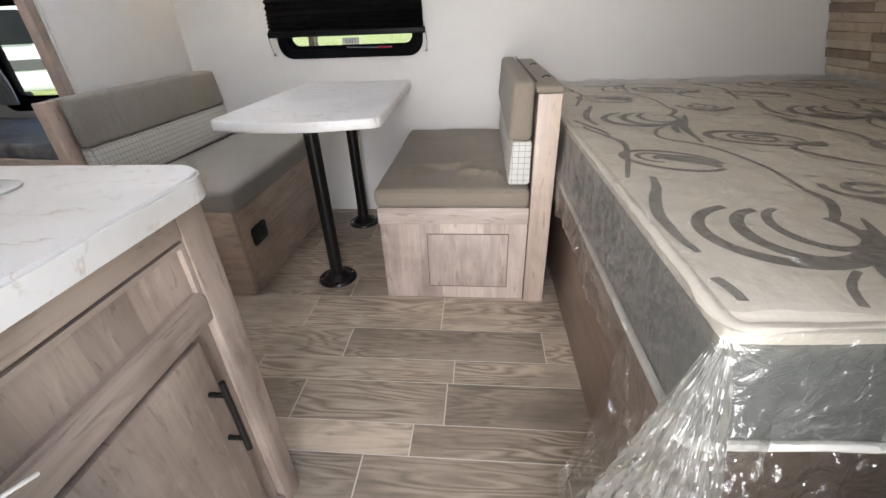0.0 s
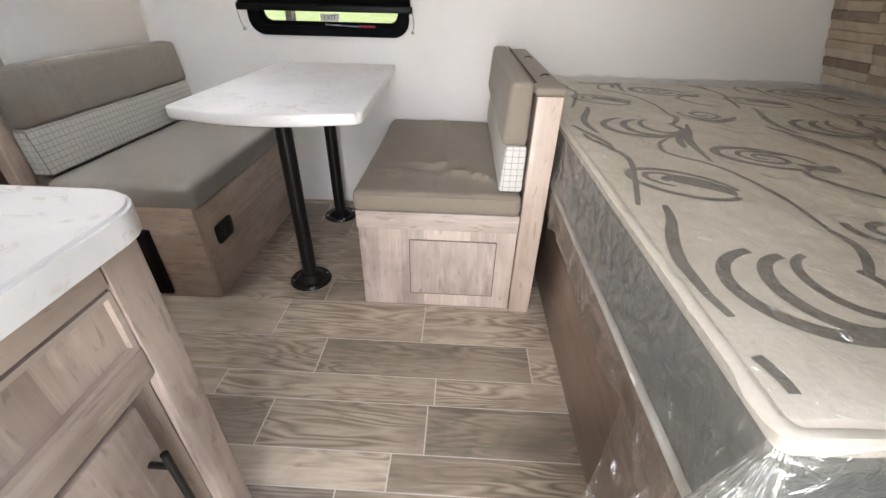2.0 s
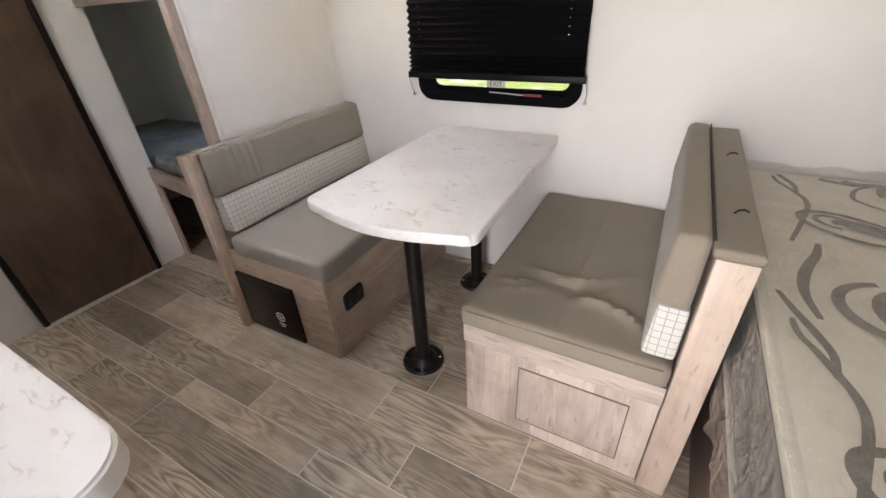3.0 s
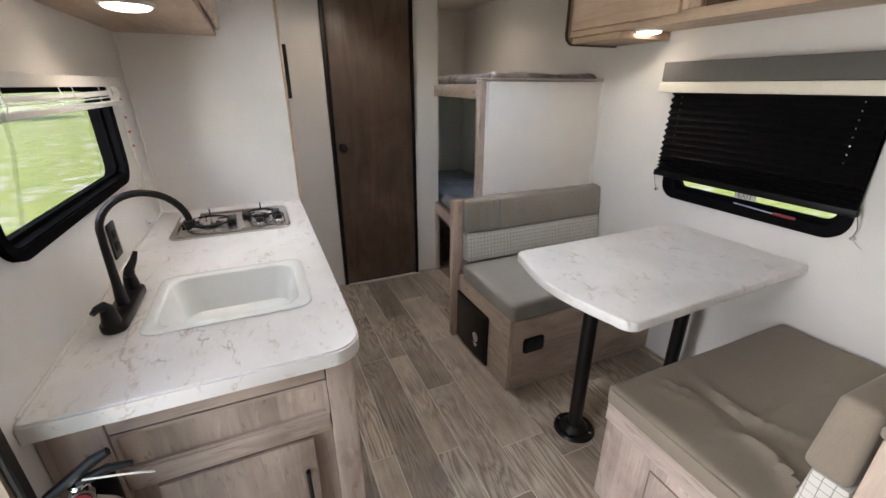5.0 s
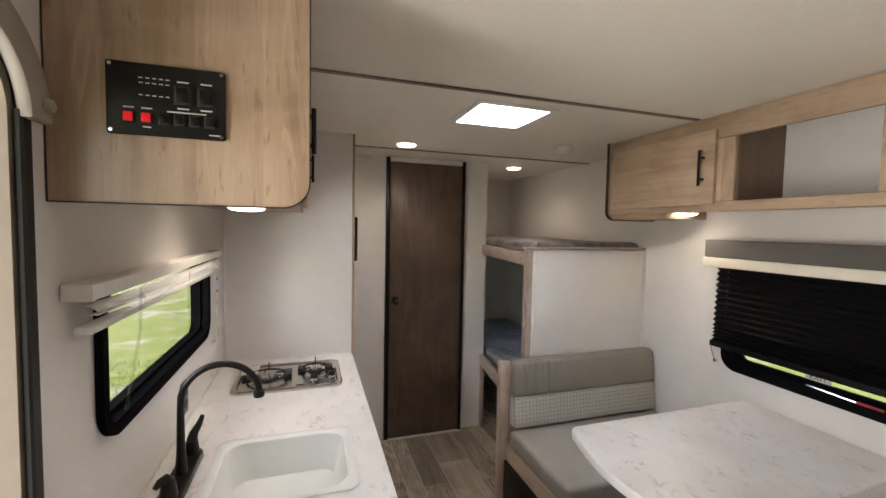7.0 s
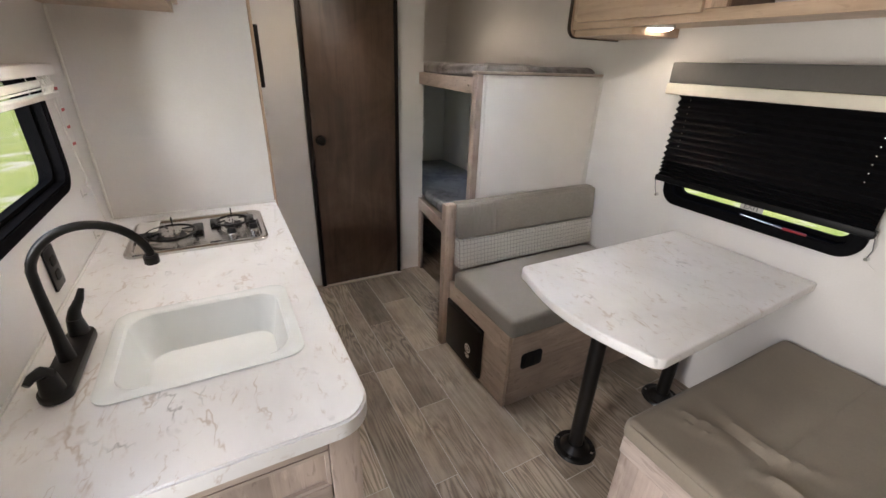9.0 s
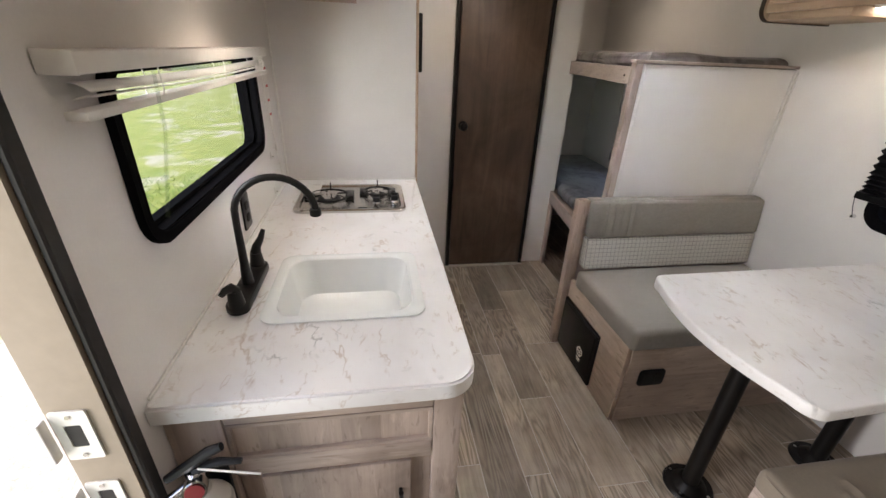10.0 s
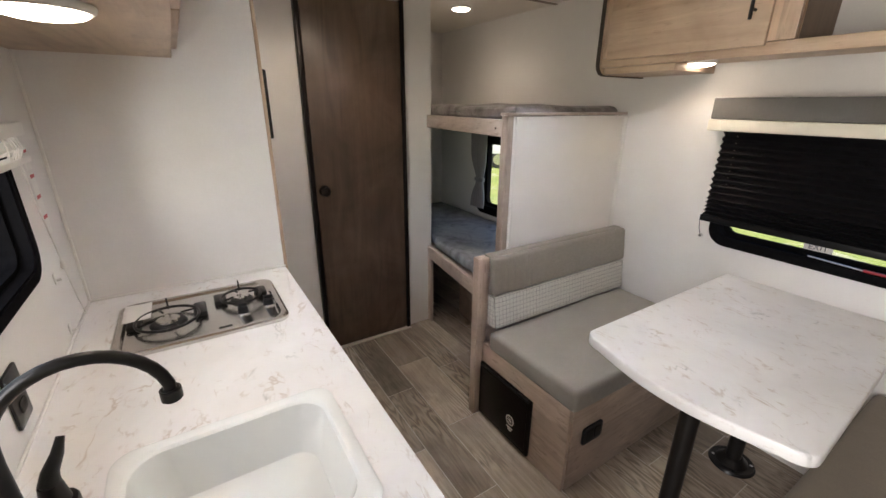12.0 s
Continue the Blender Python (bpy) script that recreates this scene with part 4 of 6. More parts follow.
def window(name, x0, x1, z0, z1, y, inward, label, depth=0.084, flange=0.04, jamb=0.012, sash=0.018, seat=0.028):
    """A black framed window: flange on the wall face, sash frame in the opening, and a pane."""
    w = thing(name, label, "window", ((x0 + x1) / 2, y, z0), kind="structure")
    i = flange
    o1, o2 = rrect(x0, x1, z0, z1, 0.075, 7), rrect(x0 + i, x1 - i, z0 + i, z1 - i, 0.05, 7)
    part("window_frame", ring("y", o1, o2, y + 0.001 * inward, y + 0.016 * inward), WINBLACK, w)
    o3 = rrect(x0 + i + jamb, x1 - i - jamb, z0 + i + jamb, z1 - i - jamb, 0.045, 7)
    part("window_jamb", ring("y", o2, o3, y + 0.012 * inward, y - depth * inward), WINBLACK, w)
    k = i + jamb + sash
    o4 = rrect(x0 + k, x1 - k, z0 + k, z1 - k, 0.04, 7)
    part("sash", ring("y", o3, o4, y - seat * inward, y - (seat + 0.016) * inward), WINBLACK, w)
    p = part("pane", prism("y", o3, y - (seat + 0.008) * inward, y - (seat + 0.011) * inward), GLASS, w)
    p.visible_shadow = False
    return w


window("window_1", -1.42, -0.508, 1.08, 1.427, K, 1, "black framed kitchen window looking onto grass", depth=0.05, flange=0.024, jamb=0.004, sash=0.010, seat=0.014)
wd = window("window_2", -0.995, -0.225, 0.88, 1.5, W, -1, "black framed emergency exit window behind a pleated shade", flange=0.035, jamb=0.006, sash=0.018)
window("window_3", -2.775, -2.075, 0.645, 1.265, W, -1, "black framed bunk window with a grey curtain", flange=0.05)
part("exit_sticker", box(-0.66, -0.57, W + 0.0330, W + 0.0340, 0.941, 0.972), WHITE, wd)
RELEASERED = plain("dark_red_lever", (0.30, 0.012, 0.02), 0.45)
lv = tube([(-0.625, W - 0.018, 0.930), (-0.465, W - 0.02, 0.924)], 0.0032, 8)
part("release_rod", lv, CHROME, wd)
part("release_lever", prism("y", rrect(-0.465, -0.385, 0.920, 0.930, 0.0045, 4), W - 0.026, W - 0.017, 0.003), RELEASERED, wd, "red emergency release lever")
txt = bpy.data.curves.new("exit_text", "FONT")
txt.body, txt.size, txt.align_x, txt.extrude = "EXIT", 0.030, "CENTER", 0.0005
INK = plain("grey_ink", (0.12, 0.12, 0.14), 0.6)
txt.materials.append(INK)
to = new("exit_lettering", txt)
to.parent = wd
to.matrix_local = Matrix.Translation(Vector((-0.615, W + 0.0325, 0.946)) - ORIGIN[wd.name]) @ pose(0, 0, 0, 90, 0, 0)


def pleated_shade():
    s = thing("pleated_shade", "black pleated window shade drawn almost fully down", "blind", (-0.617, W - 0.03, 0.98))
    x0, x1, z1 = -1.02, -0.212, 1.40
    zs = []
    z, k = z1, 0
    while z > 1.0:
        zs.append(z)
        z -= 0.0142 if z > 1.10 else 0.009
    bm = BM()
    prev = None
    for k, z in enumerate(zs):
        y = W - 0.042 + (0.0085 if k % 2 else -0.0085)
        dx = 0.004 * (k % 2) - 0.012 * ((z1 - z) / (z1 - 1.0) - 1)
        row = [bm.verts.new((x0 + dx + (x1 - x0 - 2 * dx) * u / 12, y + 0.0012 * noise.noise(Vector((u * 0.9, z * 9, 2))), z + 0.001 * noise.noise(Vector((u, z * 30, 0))))) for u in range(13)]
        if prev:
            for a in range(12):
                bm.faces.new((prev[a], prev[a + 1], row[a + 1], row[a]))
        prev = row
    sh = part("pleats", bm, SHADEBLACK, s, smooth=False)
    sh.modifiers.new("cloth", "SOLIDIFY").thickness = 0.0012
    part("bottom_rail", box(x0 - 0.006, x1 + 0.006, W - 0.056, W - 0.03, 0.984, 1.012, 0.004), SHADEBLACK, s)
    for x, sx in ((-1.03, -1), (-0.205, 1)):
        c = part("tension_cord", tube([(x, W - 0.04, 0.985), (x + 0.004 * sx, W - 0.02, 0.94), (x - 0.004 * sx, W - 0.012, 0.905)], 0.0016, 6), INK, s)
        part("cord_anchor", cyl((x - 0.004 * sx, W - 0.001, 0.903), (x - 0.004 * sx, W - 0.016, 0.903), 0.009, 0.006, 14, 0.001), CHROME, c)
        part("cord_tail", tube([(x - 0.004 * sx, W - 0.012, 0.9), (x + 0.012 * sx, W - 0.012, 0.885), (x + 0.03 * sx, W - 0.01, 0.872)], 0.0014, 6), WHITE, c)
    for x in (-0.95, -0.29):
        for z in [1.385 - 0.0284 * k for k in range(9)]:
            part("eyelet", ball((x, W - 0.0525, z), 0.0028, (1, 0.6, 1), 8), CHROME, s)


pleated_shade()
val = thing("window_valance", "padded window valance in dark grey over cream fabric", "valance", (-0.62, W - 0.04, 1.375))
part("upper_band", box(-1.062, -0.16, W - 0.075, W - 0.001, 1.422, 1.507, 0.006), VALGREY, val, "dark grey fabric band")
part("lower_band", box(-1.066, -0.156, W - 0.079, W - 0.001, 1.375, 1.4215, 0.005), CREAM, val, "cream fabric band")


def mini_blind():
    b = thing("mini_blind", "white aluminium mini blind pulled up over the kitchen window", "blind", (-0.93, K + 0.03, 1.34))
    x0, x1 = -1.455, -0.398
    rail = ring("x", rrect(K + 0.004, K + 0.05, 1.402, 1.431, 0.003, 3), rrect(K + 0.006, K + 0.048, 1.404, 1.4308, 0.002, 3), x0, x1)
    part("headrail", rail, WHITE, b)
    part("headrail_cap", box(x1 - 0.004, x1 + 0.003, K + 0.003, K + 0.051, 1.401, 1.432, 0.002), WHITE, b)
    for z, tilt, sag in ((1.390, 0.012, 0.004), (1.369, -0.004, 0.006)):
        bm = BM()
        n = 18
        prev = None
        for k in range(n + 1):
            u = k / n
            x = x0 + 0.012 + (x1 - x0 - 0.03) * u
            zz = z - sag * math.sin(u * math.pi) + 0.002 * noise.noise(Vector((u * 5, z * 40, 0)))
            row = [bm.verts.new((x, K + 0.022 + 0.026 * v, zz + 0.003 * math.sin(v * math.pi) - tilt * v)) for v in (0, 0.25, 0.5, 0.75, 1)]
            if prev:
                for a in range(4):
                    bm.faces.new((prev[a], prev[a + 1], row[a + 1], row[a]))
            prev = row
        ob = part("slat", bm, WHITE, b)
        ob.modifiers.new("sheet", "SOLIDIFY").thickness = 0.0006
    part("bottom_rail", box(x0 + 0.01, x1 + 0.008, K + 0.02, K + 0.05, 1.343, 1.357, 0.004), WHITE, b)
    for x in (-0.62, -0.98, -1.30):
        for y, w in ((K + 0.049, 0.004), (K + 0.021, -0.003)):
            part("ladder_cord", tube([(x, y, 1.403), (x + w, y + 0.003, 1.385), (x - w, y + 0.001, 1.37), (x, y, 1.356)], 0.0011, 6), WHITE, b)
    for k in range(4):
        x = -1.31 - 0.018 * k
        part("lift_cord", tube([(x, K + 0.053, 1.402), (x - 0.012, K + 0.057, 1.38), (x + 0.006, K + 0.054, 1.36)], 0.0016, 6), WHITE, b)
    part("tilt_wand", tube([(-0.587, K + 0.056, 1.40), (-0.575, K + 0.056, 1.30), (-0.515, K + 0.05, 1.155)], 0.003, 8), CLEARPLASTIC, b, "clear plastic tilt wand")
    cp = part("pull_cord", tube([(-1.43, K + 0.03, 1.403), (-1.47, K + 0.025, 1.25), (-1.545, K + 0.02, 1.07)], 0.0022, 6), WHITE, b)
    part("cord_tassel", cyl((-1.545, K + 0.02, 1.072), (-1.552, K + 0.019, 1.045), 0.004, 0.0075, 12, 0.001), WHITE, cp)
    part("cord_end", tube([(-1.552, K + 0.019, 1.047), (-1.61, K + 0.014, 0.93), (-1.655, K + 0.01, 0.865)], 0.0016, 6), WHITE, cp)


CLEARPLASTIC = glass("clear_plastic_wand", (0.9, 0.92, 0.9), 0.1, 0.09)
mini_blind()

# warning labels beside the window: plain bars in their colours
for k, z in enumerate((1.355, 1.29, 1.235, 1.18)):
    t = thing("warning_label", "small white warning label with red header on the wall", "label", (-1.60, K, z - 0.05), "warning labels")
    part("paper", box(-1.632, -1.588, K + 0.0008, K + 0.0018, z - 0.05, z + 0.006), WHITE, t)
    part("red_header", box(-1.628, -1.594, K + 0.0019, K + 0.0024, z - 0.006, z + 0.003), RED, t)

for x, z, nm in ((-1.515, 1.03, "wall_hook"), (-1.50, 0.885, "wall_hook")):
    h = thing(nm, "tiny clear plastic hook on the wall", "hook", (x, K, z - 0.015), "wall hooks")
    part("plate", box(x - 0.009, x + 0.009, K + 0.001, K + 0.005, z - 0.015, z + 0.015, 0.002), WHITE, h)
    part("peg", cyl((x, K + 0.005, z - 0.006), (x, K + 0.016, z - 0.004), 0.004, seg=10), WHITE, h)

# ---- upper kitchen cabinet ----


def pull(parent, x, y, z0, z1, out=0.028):
    b = cyl((x, y - out, z0), (x, y - out, z1), 0.0055, seg=12, bev=0.001)
    for z in (z0 + 0.03, z1 - 0.03):
        cyl((x, y, z), (x, y - out, z), 0.0048, seg=10, bm=b)
    return part("handle", b, BLACKMETAL, parent, "black bar handle")


uk = thing("upper_kitchen_cabinet", "oak upper kitchen cabinet with a control panel on its end", "cabinet", (-1.06, 0.22, 1.575))
part("body", box(PART + 0.002, -0.392, K + 0.002, 0.405, 1.605, C - 0.002), HONEY_X, uk)
part("end_panel", prism("x", rrect(K + 0.002, 0.443, 1.575, C - 0.001, [0.001, 0.001, 0.001, 0.05], 8), -0.389, -0.371), HONEY_Z, uk)
eb = rrect(K + 0.001, 0.4455, 1.5725, C, [0.001, 0.001, 0.001, 0.0525], 8)
ei = rrect(K + 0.003, 0.4432, 1.5748, C - 0.0005, [0.001, 0.001, 0.001, 0.05], 8)
part("edge_band", ring("x", eb, ei, -0.390, -0.3695), EDGE, uk, "dark edge banding")
for x0, x1 in ((-1.755, -1.09), (-1.08, -0.40)):
    d = part("door", box(x0, x1, 0.407, 0.424, 1.63, C - 0.03, 0.003), HONEY_X, uk)
    hx = x1 - 0.05 if x0 < -1.2 else x0 + 0.58
    b = cyl((hx, 0.452, 1.70), (hx, 0.452, 1.80), 0.0055, seg=12, bev=0.001)
    for z in (1.718, 1.782):
        cyl((hx, 0.424, z), (hx, 0.452, z), 0.0048, seg=10, bm=b)
    part("handle", b, BLACKMETAL, d, "black bar handle")


def control_panel():
    p = thing("control_panel", "black monitor panel with two lit red switches on the cabinet end", "control panel", (-0.37, 0.21, 1.69))
    y0, y1, z0, z1, x = 0.121, 0.30, 1.690, 1.811, -0.3705
    part("plate", prism("x", rrect(y0, y1, z0, z1, 0.004, 3), x, x + 0.004, 0.001), BLACK, p)

    def at(u, v):
        return y0 + (y1 - y0) * u, z1 - (z1 - z0) * v

    for u in (0.18, 0.325):
        y, z = at(u, 0.755)
        s = part("switch_bezel", box(x + 0.004, x + 0.007, y - 0.009, y + 0.009, z - 0.010, z + 0.010, 0.001), RUBBER, p)
        part("lit_rocker", box(x + 0.007, x + 0.0105, y - 0.0065, y + 0.0065, z - 0.0075, z + 0.0075, 0.001), REDLIT, s, "lit red rocker")
    for u in (0.47, 0.60, 0.73, 0.86):
        y, z = at(u, 0.755)
        s = part("switch_bezel", box(x + 0.004, x + 0.007, y - 0.009, y + 0.009, z - 0.010, z + 0.010, 0.001), RUBBER, p)
        part("rocker", box(x + 0.007, x + 0.0105, y - 0.0065, y + 0.0065, z - 0.0075, z + 0.0075, 0.001), BLACKMETAL, s)
    for u, h in ((0.63, 0.016), (0.83, 0.016)):
        y, z = at(u, 0.40)
        s = part("switch_bezel", box(x + 0.004, x + 0.007, y - 0.014, y + 0.014, z - h, z + h, 0.001), RUBBER, p)
        part("rocker", box(x + 0.007, x + 0.012, y - 0.010, y + 0.010, z - h + 0.003, z + h - 0.003, 0.002), BLACKMETAL, s)
        for v in (0.21, 0.585):
            yy, zz = at(u, v)
            part("lettering_bar", box(x + 0.004, x + 0.0044, yy - 0.009, yy + 0.009, zz - 0.0012, zz + 0.0012), WHITE, p)
    for u in (0.28, 0.335, 0.39, 0.445, 0.5):
        for v in (0.20, 0.27, 0.44):
            yy, zz = at(u, v)
            part("lettering_bar", box(x + 0.004, x + 0.0044, yy - 0.003, yy + 0.003, zz - 0.0009, zz + 0.0009), WHITE, p)
    for u, v, w in ((0.18, 0.62, 0.008), (0.325, 0.62, 0.008), (0.325, 0.88, 0.006), (0.66, 0.64, 0.03), (0.90, 0.93, 0.009)):
        yy, zz = at(u, v)
        part("lettering_bar", box(x + 0.004, x + 0.0044, yy - w, yy + w, zz - 0.0011, zz + 0.0011), WHITE, p)
    for u, v in ((0.035, 0.05), (0.965, 0.05), (0.035, 0.95), (0.965, 0.95)):
        yy, zz = at(u, v)
        part("screw", cyl((x + 0.004, yy, zz), (x + 0.0058, yy, zz), 0.0032, seg=12), CHROME, p)


control_panel()


def puck(x, y, z, label, watts, r=0.062):
    """A round surface lamp below a ceiling or cabinet, with a real lamp in its lens."""
    p = thing("puck_light", label, "ceiling light", (x, y, z - 0.02), "round puck lights")
    part("trim_ring", cyl((x, y, z - 0.012), (x, y, z - 0.0005), r * 0.98, r * 1.04, 36, 0.002), WHITE, p)
    bm = ball((x, y, z - 0.012), r * 0.88, (1, 1, 0.22), 28)
    bmesh.ops.bisect_plane(bm, geom=bm.verts[:] + bm.edges[:] + bm.faces[:], plane_co=(x, y, z - 0.012), plane_no=(0, 0, 1), clear_outer=True)
    part("lens", bm, LENS, p, "glowing warm white lens")
    l = new("puck_lamp", bpy.data.lights.new("puck_lamp", "SPOT"))
    l.data.energy, l.data.color, l.data.shadow_soft_size = watts, (1.0, 0.85, 0.66), 0.04
    l.data.spot_size, l.data.spot_blend = radians(150), 0.6
    l.matrix_world = look((x, y, z - 0.035), (x, y + 0.0001, z - 1))
    return p


puck(-0.975, 0.25, 1.605, "lit round puck light under the upper kitchen cabinet", 0.9)
puck(-1.10, 2.215, 1.645, "lit round puck light under the dinette overhead cabinet", 0.8)
puck(-1.89, 0.974, C, "lit round ceiling puck light before the bathroom", 2.2)
puck(-2.456, 1.967, C, "lit round ceiling puck light over the bunks", 1.4)

# ---- dinette overhead cabinet ----


def overhead():
    o = thing("overhead_cabinet", "oak overhead cabinet with a door and an open cubby", "cabinet", (-0.55, 2.2, 1.6))
    yf, x0, x1 = 2.055, -1.452, 0.42
    part("end_panel", prism("x", rrect(yf - 0.012, W - 0.002, 1.602, C - 0.001, [0.001, 0.001, 0.05, 0.001], 8), -1.468, -1.453), HONEY_Z, o)
    part("edge_band", ring("x", rrect(yf - 0.0155, W - 0.001, 1.599, C, [0.001, 0.001, 0.053, 0.001], 8), rrect(yf - 0.0115, W - 0.002, 1.6025, C - 0.0005, [0.001, 0.001, 0.05, 0.001], 8), -1.4695, -1.4515), EDGE, o, "dark edge banding")
    part("lower_panel", box(x0, -1.12, yf + 0.02, W - 0.002, 1.606, 1.643, 0.002), HONEY_X, o)
    part("bottom", box(x0, x1, yf + 0.019, W - 0.002, 1.645, 1.657), HONEY_X, o)
    part("bottom_rail", box(x0, x1, yf, yf + 0.018, 1.632, 1.672, 0.003), HONEY_X, o)
    part("top_rail", box(x0, x1, yf, yf + 0.018, 1.932, C - 0.002, 0.003), HONEY_X, o)
    for a, b in ((-1.452, -1.395), (-0.822, -0.742), (-0.302, -0.245), (0.36, 0.42)):
        part("stile", box(a, b, yf, yf + 0.018, 1.673, 1.931, 0.003), HONEY_Z, o)
    for x in (-0.752, -0.30):
        part("divider", box(x, x + 0.014, yf + 0.019, 2.333, 1.658, C - 0.017), CUBBY, o, "darker brown wood side")
    part("back", box(x0, x1, 2.335, 2.342, 1.658, C - 0.003), WALL, o, "off-white back panel")
    part("top_board", box(x0, x1, yf + 0.019, 2.333, C - 0.016, C - 0.003), WALL, o, "off-white top board")
    for a, b, hx in ((-1.415, -0.815, -0.862), (-0.262, 0.385, -0.232)):
        d = part("door", box(a, b, yf - 0.019, yf - 0.001, 1.66, 1.972, 0.004), HONEY_X, o)
        pull(d, hx, yf - 0.019, 1.738, 1.888)


overhead()

# ---- bathroom door ----
bd = thing("sliding_door", "dark walnut bathroom door with a round bronze knob", "door", (BATH + 0.01, 1.25, 0.0))
part("leaf", box(BATH + 0.006, BATH + 0.03, 0.972, 1.505, 0.012, 1.992, 0.003), DARKWOOD, bd)
kn = part("knob", ball((BATH + 0.066, 1.015, 1.015), 0.026, (0.75, 1, 1), 20), BRONZE, bd, "round dark bronze knob")
part("rosette", cyl((BATH + 0.0302, 1.015, 1.015), (BATH + 0.038, 1.015, 1.015), 0.031, 0.028, 24, 0.002), BRONZE, kn)
part("spindle", cyl((BATH + 0.038, 1.015, 1.015), (BATH + 0.055, 1.015, 1.015), 0.011, seg=14), BRONZE, kn)
fr = thing("door_frame", "black side channels and white head rail of the bathroom door", "door frame", (BATH + 0.02, 1.25, 0.0), kind="structure")
for a, b in ((0.945, 0.970), (1.507, 1.530)):
    part("side_channel", box(BATH + 0.001, BATH + 0.036, a, b, 0.0, C - 0.005, 0.003), BRONZE, fr)
part("head_rail", box(BATH + 0.001, BATH + 0.034, 0.971, 1.506, 1.995, C - 0.004, 0.003), WHITE, fr)
part("threshold", box(BATH + 0.001, BATH + 0.05, 0.945, 1.53, 0.0, 0.008, 0.002), GROUT, fr)

# ---- bunks ----


def bunk_cushion(z0, z1, y_off, seed):
    pts = [(-1.56, 1.66 + y_off), (-1.56, W - 0.01), (REAR + 0.02, W - 0.01), (REAR + 0.02, 1.78), (BATH - 0.03, 1.77 + y_off), (BATH + 0.02, 1.735 + y_off)]
    t = prism("z", pts, z0, z1, 0.03, 3)
    bmesh.ops.triangulate(t, faces=[f for f in t.faces if len(f.verts) > 4])
    bmesh.ops.subdivide_edges(t, edges=t.edges[:], cuts=4, use_grid_fill=True)
    for v in t.verts:
        if v.co.z > (z0 + z1) / 2:
            v.co.z += 0.022 * noise.noise(Vector((v.co.x * 5 + seed, v.co.y * 5, 0))) + 0.006 * noise.noise(Vector((v.co.x * 17, v.co.y * 17, seed)))
    return t


bunk = thing("bunk_bed", "two-tier bunk of washed oak with a white end panel", "bunk bed", (-2.2, 2.0, 0.0))
part("end_panel", box(-1.545, -1.517, 1.612, W - 0.001, 0.0, 1.425, 0.002), WALL, bunk, "white end panel")
part("panel_bead", ring("x", rrect(1.625, W - 0.002, 0.40, 1.424, 0.001, 1), rrect(1.637, W - 0.014, 0.412, 1.412, 0.001, 1), -1.5168, -1.512), WALL, bunk)
part("corner_post", box(-1.552, -1.512, 1.575, 1.611, 0.0, 1.428, 0.003), OAK_Z, bunk, "washed oak post")
part("panel_cap", box(-1.556, -1.506, 1.57, W - 0.001, 1.429, 1.441, 0.003), OAK_Y, bunk)


def angled_rail(z0, z1):
    t = prism("z", [(-1.553, 1.578), (-1.553, 1.603), (BATH + 0.001, 1.712), (BATH + 0.001, 1.688)], z0, z1, 0.003)
    return t


part("upper_rail", angled_rail(1.34, 1.412), OAK_X, bunk)
part("lower_rail", angled_rail(0.485, 0.567), OAK_X, bunk)
part("upper_deck", prism("z", [(-1.555, 1.605), (-1.555, W - 0.002), (REAR + 0.002, W - 0.002), (REAR + 0.002, 1.722), (BATH - 0.03, 1.722)], 1.39, 1.405), WALL, bunk)
part("lower_deck", prism("z", [(-1.555, 1.605), (-1.555, W - 0.002), (REAR + 0.002, W - 0.002), (REAR + 0.002, 1.722), (BATH - 0.03, 1.722)], 0.52, 0.535), OAK_X, bunk)
part("kick_panel", box(BATH + 0.05, -1.555, 1.93, 1.945, 0.0, 0.518), BEDWOOD, bunk)
part("cleat", box(BATH + 0.002, BATH + 0.04, 1.69, 1.712, 0.0, 0.484, 0.002), OAK_Z, bunk)
part("screw", cyl((-1.60, 1.5815, 1.375), (-1.60, 1.586, 1.375), 0.005, seg=10), BRONZE, bunk)
solo("bunk_mattress", bunk_cushion(1.407, 1.468, 0.0, 3), BUNKCLOTH, "thin grey patterned upper bunk mattress in clear wrap", "mattress", "bunk mattresses")
solo("bunk_mattress", bunk_cushion(0.537, 0.612, 0.0, 9), BUNKBLUE, "thin blue-grey patterned lower bunk mattress", "mattress", "bunk mattresses")


def curtain():
    c = thing("bunk_curtain", "grey curtain gathered with a tie at the bunk window", "curtain", (-2.75, W - 0.03, 0.66))
    bm = BM()
    prev = None
    n = 48
    for i in range(25):
        v = i / 24
        z = 1.285 - 0.60 * v
        wdt = 0.20 - 0.11 * math.exp(-((v - 0.62) / 0.16) ** 2) - 0.03 * v
        cx = -2.74 + 0.03 * math.exp(-((v - 0.62) / 0.2) ** 2)
        row = [bm.verts.new((cx + wdt * (k / n - 0.5), W - 0.035 + 0.014 * math.sin(k / n * math.tau * 5.5 + 0.5 * noise.noise(Vector((k * 0.1, z * 3, 0)))), z)) for k in range(n + 1)]
        if prev:
            for k in range(n):
                bm.faces.new((prev[k], prev[k + 1], row[k + 1], row[k]))
        prev = row
    cl = part("cloth", bm, CURTAIN, c)
    cl.modifiers.new("cloth", "SOLIDIFY").thickness = 0.0015
    part("tie", ring("z", rrect(-2.765, -2.655, W - 0.055, W - 0.016, 0.018, 4), rrect(-2.761, -2.659, W - 0.052, W - 0.019, 0.016, 4), 0.90, 0.925), CURTAIN, c)
    part("rod", cyl((-2.88, W - 0.02, 1.29), (-2.0, W - 0.02, 1.29), 0.006, seg=12), WHITE, c)


curtain()

# ---- bench fittings ----


